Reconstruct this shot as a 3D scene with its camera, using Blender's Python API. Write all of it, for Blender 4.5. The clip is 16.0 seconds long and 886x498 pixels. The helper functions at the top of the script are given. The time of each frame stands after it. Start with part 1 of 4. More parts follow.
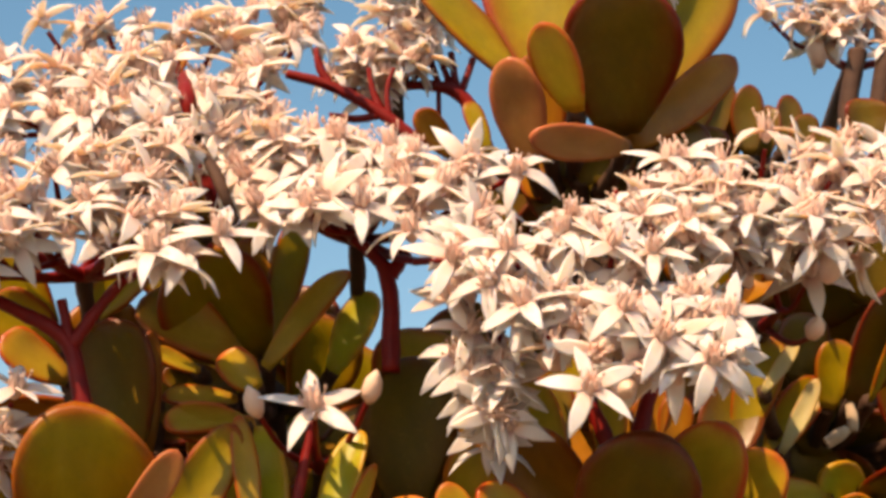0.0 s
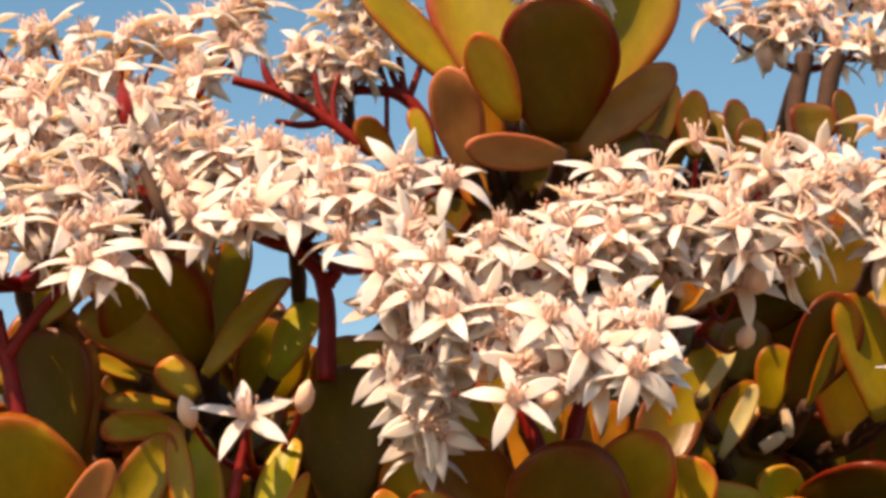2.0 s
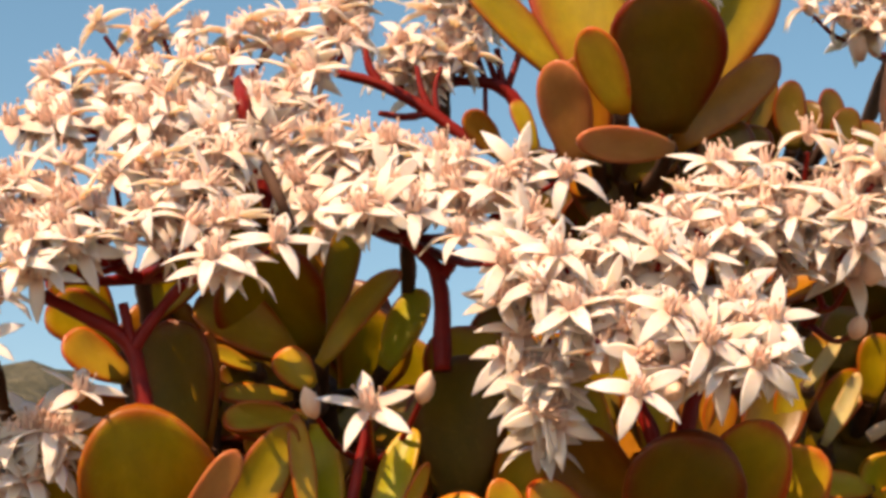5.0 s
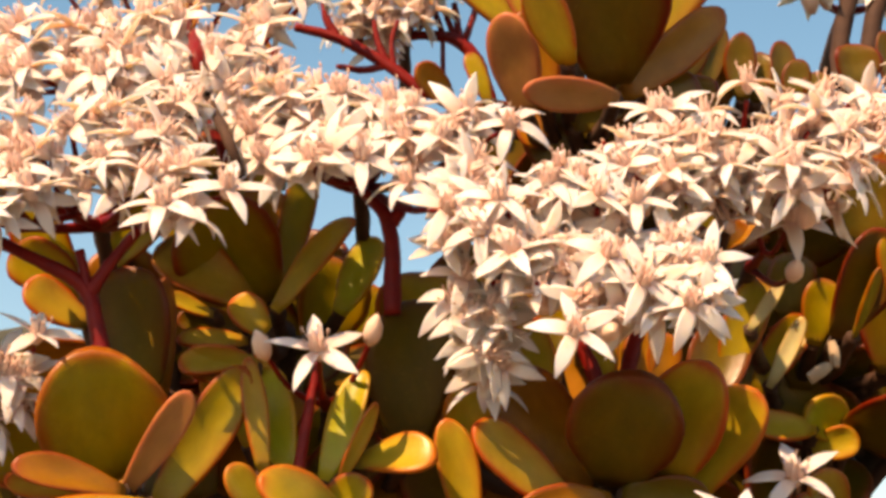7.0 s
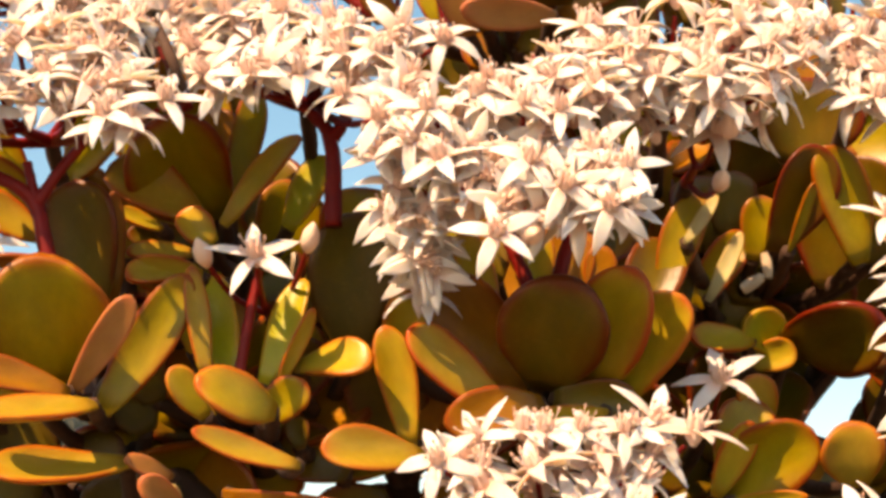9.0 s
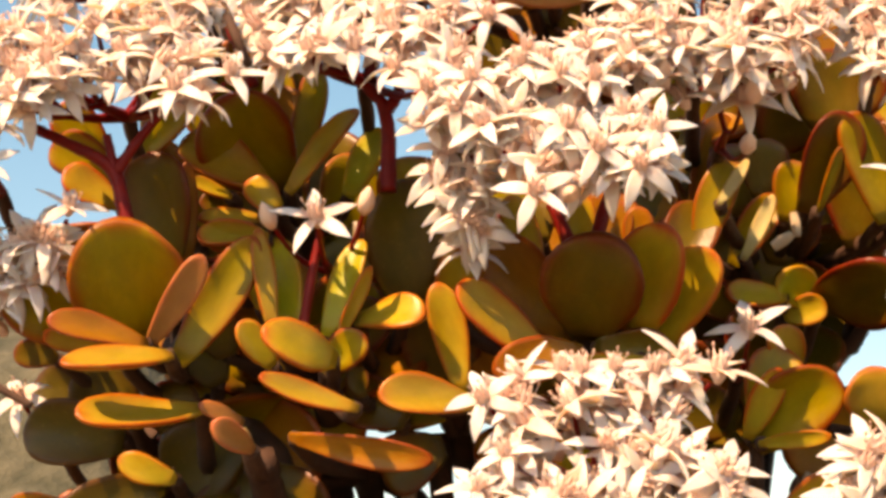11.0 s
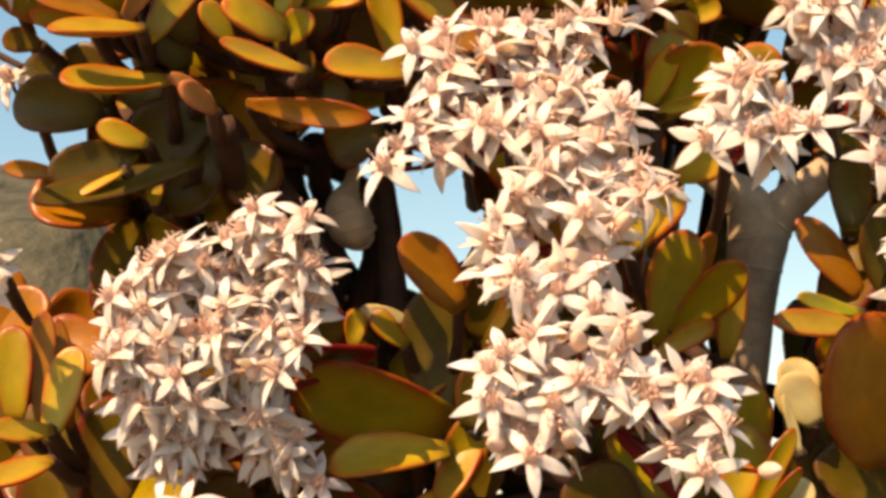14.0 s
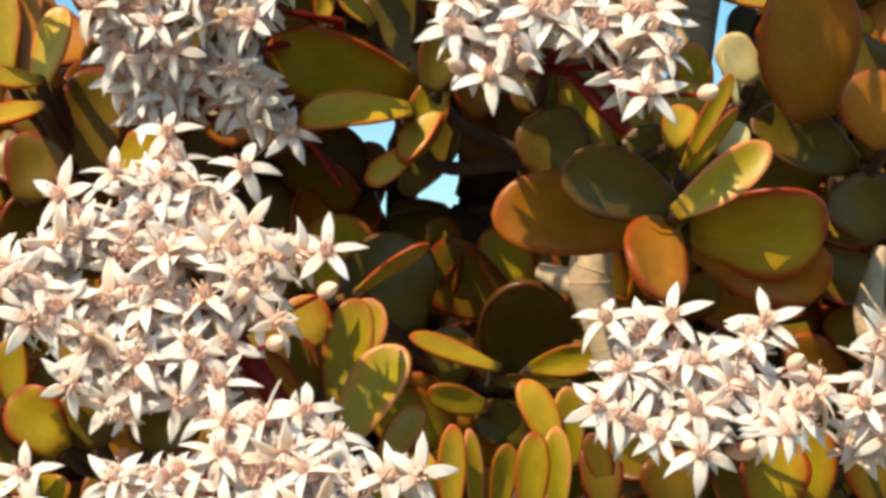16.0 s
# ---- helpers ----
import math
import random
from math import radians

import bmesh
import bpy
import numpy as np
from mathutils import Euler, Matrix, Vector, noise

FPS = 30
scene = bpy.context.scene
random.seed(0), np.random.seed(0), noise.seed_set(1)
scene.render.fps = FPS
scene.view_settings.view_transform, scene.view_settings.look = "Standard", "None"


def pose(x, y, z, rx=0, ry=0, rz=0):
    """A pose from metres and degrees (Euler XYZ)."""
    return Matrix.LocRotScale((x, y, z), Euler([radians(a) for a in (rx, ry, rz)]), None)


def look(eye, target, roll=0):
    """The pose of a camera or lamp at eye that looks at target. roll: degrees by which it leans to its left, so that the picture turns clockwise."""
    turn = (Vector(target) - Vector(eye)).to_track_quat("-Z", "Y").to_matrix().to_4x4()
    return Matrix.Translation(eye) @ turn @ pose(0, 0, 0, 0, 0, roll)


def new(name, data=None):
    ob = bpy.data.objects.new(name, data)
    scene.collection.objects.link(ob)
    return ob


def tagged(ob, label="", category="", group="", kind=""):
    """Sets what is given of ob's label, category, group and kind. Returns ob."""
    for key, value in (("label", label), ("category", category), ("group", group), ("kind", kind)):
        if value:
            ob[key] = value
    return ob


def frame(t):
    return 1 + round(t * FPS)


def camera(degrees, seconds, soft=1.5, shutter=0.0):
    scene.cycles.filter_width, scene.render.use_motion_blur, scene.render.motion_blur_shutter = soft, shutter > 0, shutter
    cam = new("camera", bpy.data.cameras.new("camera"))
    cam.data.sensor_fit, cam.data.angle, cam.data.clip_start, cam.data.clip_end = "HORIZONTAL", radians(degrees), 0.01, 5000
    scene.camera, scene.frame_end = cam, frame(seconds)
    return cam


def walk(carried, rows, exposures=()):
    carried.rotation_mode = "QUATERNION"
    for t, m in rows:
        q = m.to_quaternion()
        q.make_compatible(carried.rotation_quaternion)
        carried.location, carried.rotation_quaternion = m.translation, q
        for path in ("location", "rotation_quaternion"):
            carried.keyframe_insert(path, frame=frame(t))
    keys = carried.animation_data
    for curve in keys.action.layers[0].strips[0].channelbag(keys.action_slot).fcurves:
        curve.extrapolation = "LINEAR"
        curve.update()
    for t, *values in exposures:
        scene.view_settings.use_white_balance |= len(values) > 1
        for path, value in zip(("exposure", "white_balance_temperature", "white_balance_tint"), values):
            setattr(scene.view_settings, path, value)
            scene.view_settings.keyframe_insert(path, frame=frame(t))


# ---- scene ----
cam = camera(25.0, 16.0, soft=3.5)
PATH = [
    (0, (-0.00813, -0.30844, -0.08825), (0.00086, 0.02802, 0.00771), -0.26),
    (0.5, (-0.00237, -0.30985, -0.08721), (0.00630, 0.02684, 0.00799), -0.29),
    (1, (0.00505, -0.31141, -0.08650), (0.01185, 0.02549, 0.00814), -0.31),
    (1.5, (0.00633, -0.31327, -0.08446), (0.01486, 0.02410, 0.00832), -0.37),
    (2, (0.00356, -0.31344, -0.08444), (0.01263, 0.02387, 0.00851), -0.32),
    (2.5, (-0.00183, -0.31405, -0.08392), (0.00548, 0.02340, 0.00866), -0.24),
    (3, (-0.00871, -0.31521, -0.08258), (-0.00289, 0.02262, 0.00871), -0.20),
    (3.5, (-0.01170, -0.31552, -0.08391), (-0.00929, 0.02200, 0.00868), -0.02),
    (6, (-0.00895, -0.32347, -0.08301), (-0.00597, 0.01567, 0.00347), -0.29),
    (6.5, (-0.00492, -0.32618, -0.08627), (-0.00233, 0.01325, -0.00096), -0.34),
    (7, (-0.00157, -0.32845, -0.08897), (0.00128, 0.01153, -0.00588), -0.44),
    (7.5, (0.00035, -0.33120, -0.09244), (0.00470, 0.00920, -0.01117), -0.51),
    (8, (0.00541, -0.33323, -0.09716), (0.00841, 0.00732, -0.01642), -0.50),
    (8.5, (0.01114, -0.33548, -0.10042), (0.01222, 0.00540, -0.02104), -0.44),
    (9, (0.01621, -0.33828, -0.10307), (0.01382, 0.00291, -0.02507), -0.47),
    (9.5, (0.01784, -0.34195, -0.10728), (0.01224, -0.00095, -0.02862), -0.50),
    (10, (0.02006, -0.34803, -0.11015), (0.00887, -0.00691, -0.03259), -0.38),
    (12.5, (0.02394, -0.39889, -0.14002), (0.00599, -0.05808, -0.06240), -0.78),
    (13, (0.02410, -0.40734, -0.15075), (0.01077, -0.06490, -0.07967), -1.18),
    (13.5, (0.02454, -0.41389, -0.15868), (0.01513, -0.06932, -0.09803), -1.44),
    (14, (0.02801, -0.41821, -0.17133), (0.01968, -0.07256, -0.11693), -1.36),
    (14.5, (0.03114, -0.42352, -0.18468), (0.02263, -0.07703, -0.13594), -1.22),
    (15, (0.02710, -0.43153, -0.19879), (0.02282, -0.08424, -0.15553), -0.94),
    (15.5, (0.02465, -0.43709, -0.21508), (0.02321, -0.08937, -0.17526), -0.91),
    (16, (0.02537, -0.44427, -0.22826), (0.02467, -0.09594, -0.19418), -0.84),
]
EXPOSURES = [
    (0, 0.47, 9500, 28), (3.5, 0.50, 9600, 28), (7, 0.62, 10400, 31), (9, 0.87, 10500, 28),
    (12.5, 0.83, 11200, 33), (14, 0.58, 10400, 28), (15, 0.58, 8300, 14), (16, 0.55, 7500, 8),
]
walk(cam, [(t, look(eye, goal, roll)) for t, eye, goal, roll in PATH], EXPOSURES)

# ---- daylight: clear sky, sun high on the left, a little behind the camera ----
SUN_DIR = Vector((-0.38, -0.54, 0.75)).normalized()
world = bpy.data.worlds.new("sky")
scene.world = world
world.use_nodes = True
wn = world.node_tree
sky = wn.nodes.new("ShaderNodeTexSky")
sky.sky_type, sky.sun_disc = "NISHITA", False
sky.sun_elevation = math.asin(SUN_DIR.z)
sky.sun_rotation = math.atan2(SUN_DIR.x, SUN_DIR.y)
sky.air_density, sky.dust_density, sky.ozone_density = 1.0, 0.9, 3.0
wn.nodes["Background"].inputs["Strength"].default_value = 0.14
vivid = wn.nodes.new("ShaderNodeHueSaturation")
vivid.inputs["Saturation"].default_value = 1.28
vivid.inputs["Hue"].default_value = 0.484
wn.links.new(sky.outputs[0], vivid.inputs["Color"])
wn.links.new(vivid.outputs[0], wn.nodes["Background"].inputs["Color"])
sun = new("sun", bpy.data.lights.new("sun", "SUN"))
sun.data.energy, sun.data.angle, sun.data.color = 4.6, radians(0.5), (1.0, 0.86, 0.67)
sun.matrix_world = look(SUN_DIR * 3, (0, 0, 0))


# ---- materials ----
def material(name):
    m = bpy.data.materials.new(name)
    m.use_nodes = True
    nt = m.node_tree
    return m, nt, nt.nodes["Principled BSDF"]


def node(nt, kind, **values):
    n = nt.nodes.new(kind)
    for key, value in values.items():
        if key in n.inputs:
            n.inputs[key].default_value = value
    return n


def ramp(nt, fac, stops):
    r = nt.nodes.new("ShaderNodeValToRGB")
    while len(r.color_ramp.elements) < len(stops):
        r.color_ramp.elements.new(0.5)
    for e, (p, c) in zip(r.color_ramp.elements, stops):
        e.position, e.color = p, (*c, 1)
    nt.links.new(fac, r.inputs[0])
    return r.outputs[0]


def mix(nt, fac, a, b, mode="MIX"):
    n = nt.nodes.new("ShaderNodeMix")
    n.data_type, n.blend_type = "RGBA", mode
    for socket, value in ((n.inputs[0], fac), (n.inputs[6], a), (n.inputs[7], b)):
        if isinstance(value, bpy.types.NodeSocket):
            nt.links.new(value, socket)
        else:
            socket.default_value = (*value, 1) if isinstance(value, tuple) else value
    return n.outputs[2]


def noise_tex(nt, scale, detail=4.0, rough=0.6):
    co = nt.nodes.new("ShaderNodeTexCoord")
    n = node(nt, "ShaderNodeTexNoise", Scale=scale, Detail=detail, Roughness=rough)
    nt.links.new(co.outputs["Object"], n.inputs["Vector"])
    return n.outputs["Fac"]


def bump(nt, p, height, strength, distance):
    b = node(nt, "ShaderNodeBump", Strength=strength, Distance=distance)
    nt.links.new(height, b.inputs["Height"])
    nt.links.new(b.outputs[0], p.inputs["Normal"])


def leaf_material(name, base, tip, rim):
    """Fleshy leaf: waxy green flesh that reddens towards the margin, with fine pale dots."""
    m, nt, p = material(name)
    edge = nt.nodes.new("ShaderNodeAttribute")
    edge.attribute_name = "margin"
    info = nt.nodes.new("ShaderNodeObjectInfo")
    blotch = noise_tex(nt, 90, 3)
    fine = noise_tex(nt, 900, 4)
    flesh = mix(nt, ramp(nt, blotch, [(0.36, (0, 0, 0)), (0.64, (1, 1, 1))]), base, tip)
    grow = nt.nodes.new("ShaderNodeAttribute")
    grow.attribute_name = "along"
    flesh = mix(nt, ramp(nt, grow.outputs["Fac"], [(0.25, (0, 0, 0)), (1.0, (0.65, 0.65, 0.65))]), flesh, tip)
    flesh = mix(nt, ramp(nt, info.outputs["Random"], [(0, (0, 0, 0)), (1, (0.5, 0.5, 0.5))]), flesh, tip)
    spread = node(nt, "ShaderNodeMath")
    spread.operation = "MULTIPLY_ADD"
    nt.links.new(blotch, spread.inputs[0])
    spread.inputs[1].default_value = 0.5
    nt.links.new(edge.outputs["Fac"], spread.inputs[2])
    band = ramp(nt, spread.outputs[0], [(0.26, (0, 0, 0)), (0.60, (0.5, 0.5, 0.5)), (0.90, (1, 1, 1))])
    amount = node(nt, "ShaderNodeMath")
    amount.operation = "MULTIPLY"
    nt.links.new(band, amount.inputs[0])
    nt.links.new(ramp(nt, info.outputs["Random"], [(0.0, (0.70, 0.70, 0.70)), (1.0, (1.0, 1.0, 1.0))]), amount.inputs[1])
    colour = mix(nt, amount.outputs[0], flesh, rim)
    colour = mix(nt, ramp(nt, fine, [(0.60, (0, 0, 0)), (0.74, (0.12, 0.12, 0.12))]), colour, (0.45, 0.36, 0.08))
    streak = nt.nodes.new("ShaderNodeTexCoord")
    stretch = node(nt, "ShaderNodeMapping", Scale=(1.0, 0.6, 1.0))
    nt.links.new(streak.outputs["Object"], stretch.inputs["Vector"])
    mottle = node(nt, "ShaderNodeTexNoise", Scale=260, Detail=5, Roughness=0.65)
    nt.links.new(stretch.outputs[0], mottle.inputs["Vector"])
    colour = mix(nt, ramp(nt, mottle.outputs["Fac"], [(0.34, (0.22, 0.22, 0.22)), (0.52, (0, 0, 0))]), colour, tuple(0.5 * c for c in base))
    colour = mix(nt, ramp(nt, mottle.outputs["Fac"], [(0.52, (0, 0, 0)), (0.70, (0.25, 0.25, 0.25))]), colour, tuple(min(0.6, 1.45 * c + 0.004) for c in tip))
    nt.links.new(colour, p.inputs["Base Color"])
    nt.links.new(ramp(nt, fine, [(0.3, (0.28, 0.28, 0.28)), (0.8, (0.45, 0.45, 0.45))]), p.inputs["Roughness"])
    p.inputs["Specular IOR Level"].default_value = 0.28
    p.inputs["Subsurface Weight"].default_value = 0.17
    p.inputs["Subsurface Radius"].default_value = (1.0, 0.42, 0.05)
    p.inputs["Subsurface Scale"].default_value = 0.0028
    bump(nt, p, fine, 0.14, 0.0003)
    return m


LEAF = {
    "g": leaf_material("olive_leaf", (0.176, 0.142, 0.006), (0.318, 0.230, 0.010), (0.26, 0.016, 0.004)),
    # Darker copy of olive_leaf: shade is in the colour of these leaves.
    "d": leaf_material("shade_dark_leaf", (0.076, 0.060, 0.0044), (0.138, 0.086, 0.0058), (0.15, 0.010, 0.003)),
    # Darker again with muted rims: deep-crown shade put into the leaf colour.
    "k": leaf_material("deep_shade_leaf", (0.056, 0.047, 0.0036), (0.098, 0.066, 0.005), (0.085, 0.022, 0.004)),
    "y": leaf_material("yellow_leaf", (0.270, 0.222, 0.016), (0.445, 0.305, 0.026), (0.42, 0.055, 0.010)),
    "o": leaf_material("amber_leaf", (0.255, 0.172, 0.013), (0.375, 0.248, 0.030), (0.38, 0.040, 0.006)),
    "r": leaf_material("rosy_leaf", (0.28, 0.125, 0.028), (0.38, 0.160, 0.050), (0.44, 0.115, 0.050)),
    "b": leaf_material("brown_leaf", (0.195, 0.0858, 0.0052), (0.351, 0.1365, 0.0104), (0.24, 0.034, 0.006)),
    "l": leaf_material("fresh_leaf", (0.22, 0.24, 0.008), (0.32, 0.30, 0.014), (0.42, 0.20, 0.014)),
    "p": leaf_material("pink_edged_leaf", (0.20, 0.18, 0.004), (0.30, 0.23, 0.008), (0.56, 0.18, 0.08)),
    # For pale leaves, and for the slivers that paint highlights in right_a.
    "w": leaf_material("pale_and_highlight_leaf", (0.40, 0.37, 0.16), (0.52, 0.46, 0.24), (0.52, 0.34, 0.12)),
}


def petal_material(name, fresh, aged):
    m, nt, p = material(name)
    edge = nt.nodes.new("ShaderNodeAttribute")
    edge.attribute_name = "margin"
    info = nt.nodes.new("ShaderNodeObjectInfo")
    white = mix(nt, info.outputs["Random"], fresh, aged)
    colour = mix(nt, ramp(nt, edge.outputs["Fac"], [(0.0, (0.95, 0.95, 0.95)), (0.42, (0, 0, 0))]), white, (0.77, 0.44, 0.36))
    nt.links.new(mix(nt, ramp(nt, noise_tex(nt, 500), [(0.5, (0, 0, 0)), (0.9, (0.4, 0.4, 0.4))]), colour, (0.78, 0.56, 0.44)), p.inputs["Base Color"])
    p.inputs["Roughness"].default_value = 0.5
    p.inputs["Subsurface Weight"].default_value = 0.75
    p.inputs["Subsurface Radius"].default_value = (1, 0.75, 0.5)
    p.inputs["Subsurface Scale"].default_value = 0.002
    return m


def plain(name, a, b, scale, rough, depth=0.0005, strength=0.4, gloss=0.5):
    m, nt, p = material(name)
    n = noise_tex(nt, scale)
    nt.links.new(mix(nt, ramp(nt, n, [(0.3, (0, 0, 0)), (0.7, (1, 1, 1))]), a, b), p.inputs["Base Color"])
    p.inputs["Roughness"].default_value = rough
    p.inputs["Specular IOR Level"].default_value = gloss
    bump(nt, p, n, strength, depth)
    return m


PETAL = petal_material("petal", (0.71, 0.652, 0.598), (0.71, 0.588, 0.520))
OLD_PETAL = petal_material("older_petal", (0.69, 0.57, 0.48), (0.66, 0.47, 0.38))
HEART = plain("flower_heart", (0.78, 0.49, 0.41), (0.80, 0.64, 0.53), 900, 0.5)
ANTHER = plain("anther", (0.52, 0.27, 0.20), (0.76, 0.56, 0.42), 1500, 0.6)
BUD = plain("flower_bud", (0.84, 0.60, 0.46), (0.80, 0.50, 0.37), 300, 0.45)
RED_STALK = plain("red_stalk", (0.15, 0.007, 0.007), (0.23, 0.012, 0.008), 250, 0.45, gloss=0.2)
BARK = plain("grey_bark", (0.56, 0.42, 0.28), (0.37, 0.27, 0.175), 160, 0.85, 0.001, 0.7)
# Brown bark taken very dark: the shade on inner stems is in this colour.
SHADE_BARK = plain("shade_brown_bark", (0.075, 0.030, 0.014), (0.04, 0.017, 0.009), 160, 0.8, 0.001, 0.7)
SOIL = plain("dry_ground", (0.15, 0.137, 0.098), (0.085, 0.082, 0.056), 1.5, 0.95, 0.05)
HILL = plain("hill_scrub", (0.022, 0.028, 0.014), (0.108, 0.102, 0.066), 0.9, 0.95, 0.5, 1.0)


# ---- builders ----
def mesh_of(name, bm, *materials):
    me = bpy.data.meshes.new(name)
    bmesh.ops.recalc_face_normals(bm, faces=bm.faces)
    bm.to_mesh(me)
    bm.free()
    for m in materials:
        me.materials.append(m)
    for f in me.polygons:
        f.use_smooth = True
    return me


def part(name, me, parent, m=None, label=""):
    ob = new(name, me)
    ob.parent = parent
    if m is not None:
        ob.matrix_basis = m
    return tagged(ob, label)


def thing(name, at, label, category, group=""):
    ob = new(name)
    ob.empty_display_size = 0.01
    ob.location = at
    return tagged(ob, label, category, group)


def loft(bm, rings, attr=None, values=None, index=0):
    """Joins rings of points into a closed skin with capped ends."""
    made = []
    layer = bm.verts.layers.float.get(attr) or bm.verts.layers.float.new(attr) if attr else None
    for i, ring in enumerate(rings):
        row = [bm.verts.new(p) for p in ring]
        if layer:
            for v, value in zip(row, values[i]):
                v[layer] = value
        made.append(row)
    faces = []
    for a, b in zip(made, made[1:]):
        for j in range(len(a)):
            k = (j + 1) % len(a)
            faces.append(bm.faces.new((a[j], a[k], b[k], b[j])))
    faces.append(bm.faces.new(made[0][::-1]))
    faces.append(bm.faces.new(made[-1]))
    for f in faces:
        f.material_index = index
    return faces


def frame_on(axis, hint):
    axis = axis.normalized()
    side = axis.cross(hint)
    if side.length < 1e-6:
        side = axis.orthogonal()
    side.normalize()
    return side, axis, side.cross(axis)


def leaf_mesh(length, width, rnd):
    """A thick obovate leaf along +Y, upper face +Z, with a rounded margin, a cupped face and a lift at the tip."""
    bm = bmesh.new()
    steps, around = 14, 16
    thick = min(0.19 * width + 0.0007, 0.0046)
    cup, lift = rnd.uniform(0.14, 0.30) * width, rnd.uniform(-0.02, 0.20) * length
    skew, twist = rnd.uniform(-0.06, 0.06) * width, rnd.uniform(-0.35, 0.35)
    peak = rnd.uniform(0.54, 0.66)
    lump = rnd.uniform(0, 20)
    along = bm.verts.layers.float.new("along")
    rings, values = [], []
    for i in range(steps):
        s = 1 - (1 - i / (steps - 1)) ** 1.6
        u = s / peak if s < peak else (s - peak) / (1 - peak)
        half = 0.36 + 0.64 * math.sin(math.pi / 2 * u) if s < peak else math.sqrt(max(0.0, 1 - u ** 2.3))
        half = max(half, 0.05) * width / 2
        half *= 1 + 0.05 * noise.noise((s * 4, lump, 0))
        deep = thick / 2 * min(1.0, 0.35 + half / (width / 2) * 0.75)
        turn = twist * (s - 0.4)
        ring, row = [], []
        for j in range(around):
            a = 2 * math.pi * j / around
            x, z = math.cos(a), math.sin(a)
            px = half * math.copysign(abs(x) ** 0.8, x)
            pz = deep * math.copysign(abs(z) ** 0.85, z)
            pz += cup * (px / (width / 2)) ** 2 + lift * max(0.0, s - 0.25) ** 2 * 1.6
            pz += 0.03 * width * noise.noise((px / width * 3, s * 3, lump))
            px, pz = px * math.cos(turn) - pz * math.sin(turn), px * math.sin(turn) + pz * math.cos(turn)
            ring.append((px + skew * math.sin(s * 3), length * s, pz))
            m = abs(x) ** 0.8 * half / (width / 2)
            tip = max(0.0, (s - 0.55) / 0.45)
            row.append(min(1.0, max(abs(x) ** 4.0 * 0.95 if s > 0.2 else 0.2, tip ** 6 * 0.95, 0.22 * m * m)))
        rings.append(ring)
        values.append(row)
    loft(bm, rings, "margin", values)
    for v in bm.verts:
        v[along] = min(1.0, max(0.0, v.co.y / length))
    return bm


def petal_mesh(rnd, curl):
    """A narrow pointed petal along +Y, slightly keeled, its tip bent down."""
    bm = bmesh.new()
    rings, values = [], []
    length, width = 0.0080 * rnd.uniform(0.93, 1.07), 0.0027 * rnd.uniform(0.88, 1.1)
    for i in range(8):
        s = i / 7
        half = width / 2 * (0.55 + 0.45 * math.sin(math.pi * min(1, s / 0.8) ** 0.8) if s < 0.45 else max(0.06, math.cos((s - 0.45) / 0.55 * math.pi / 2) ** 0.95))
        ring, row = [], []
        for j in range(8):
            a = 2 * math.pi * j / 8
            x, z = half * math.cos(a), 0.00026 * math.sin(a) * (1.1 - 0.6 * s)
            z += 0.28 * abs(x) + length * (0.16 * s - curl * s * s)
            ring.append((x, 0.0006 + length * s * (1 - 0.12 * curl * s), z))
            row.append(s)
        rings.append(ring)
        values.append(row)
    loft(bm, rings, "margin", values)
    return bm


def tube(bm, points, radii, around=8, index=0, rnd=None):
    rings = []
    for i, p in enumerate(points):
        p = Vector(p)
        ahead = (Vector(points[min(i + 1, len(points) - 1)]) - Vector(points[max(i - 1, 0)])).normalized()
        side, _, up = frame_on(ahead, Vector((0.3, -1, 0.2)))
        rings.append([p + (side * math.cos(2 * math.pi * j / around) + up * math.sin(2 * math.pi * j / around)) * radii[i] * ((1 + rnd.uniform(-0.12, 0.12)) if rnd else 1) for j in range(around)])
    return loft(bm, rings, index=index)


def smooth_line(points, radii, times=2):
    """Rounds off a polyline (corner cutting)."""
    for _ in range(times):
        q, r = [Vector(points[0])], [radii[0]]
        for a, b, ra, rb in zip(points, points[1:], radii, radii[1:]):
            a, b = Vector(a), Vector(b)
            q += [a.lerp(b, 0.25), a.lerp(b, 0.75)]
            r += [ra * 0.75 + rb * 0.25, ra * 0.25 + rb * 0.75]
        points, radii = q + [Vector(points[-1])], r + [radii[-1]]
    return points, radii


def tube_mesh(name, points, radii, m, rnd=None, around=10):
    bm = bmesh.new()
    points, radii = smooth_line(points, radii)
    tube(bm, points, radii, around, rnd=rnd)
    return mesh_of(name, bm, m)


def facing(axis, angle):
    """The upper face's direction for a leaf along axis: towards the viewer's side, turned by angle about the leaf."""
    axis = axis.normalized()
    c = Vector((0, -1, -0.12))
    c = (c - axis * c.dot(axis)).normalized()
    return (c * math.cos(radians(angle)) + axis.cross(c) * math.sin(radians(angle))).normalized()


def place(axis, normal, at):
    """A pose with +Y along axis and +Z along normal."""
    y = axis.normalized()
    x = y.cross(normal).normalized()
    z = x.cross(y)
    return Matrix(((x.x, y.x, z.x, at.x), (x.y, y.y, z.y, at.y), (x.z, y.z, z.z, at.z), (0, 0, 0, 1)))


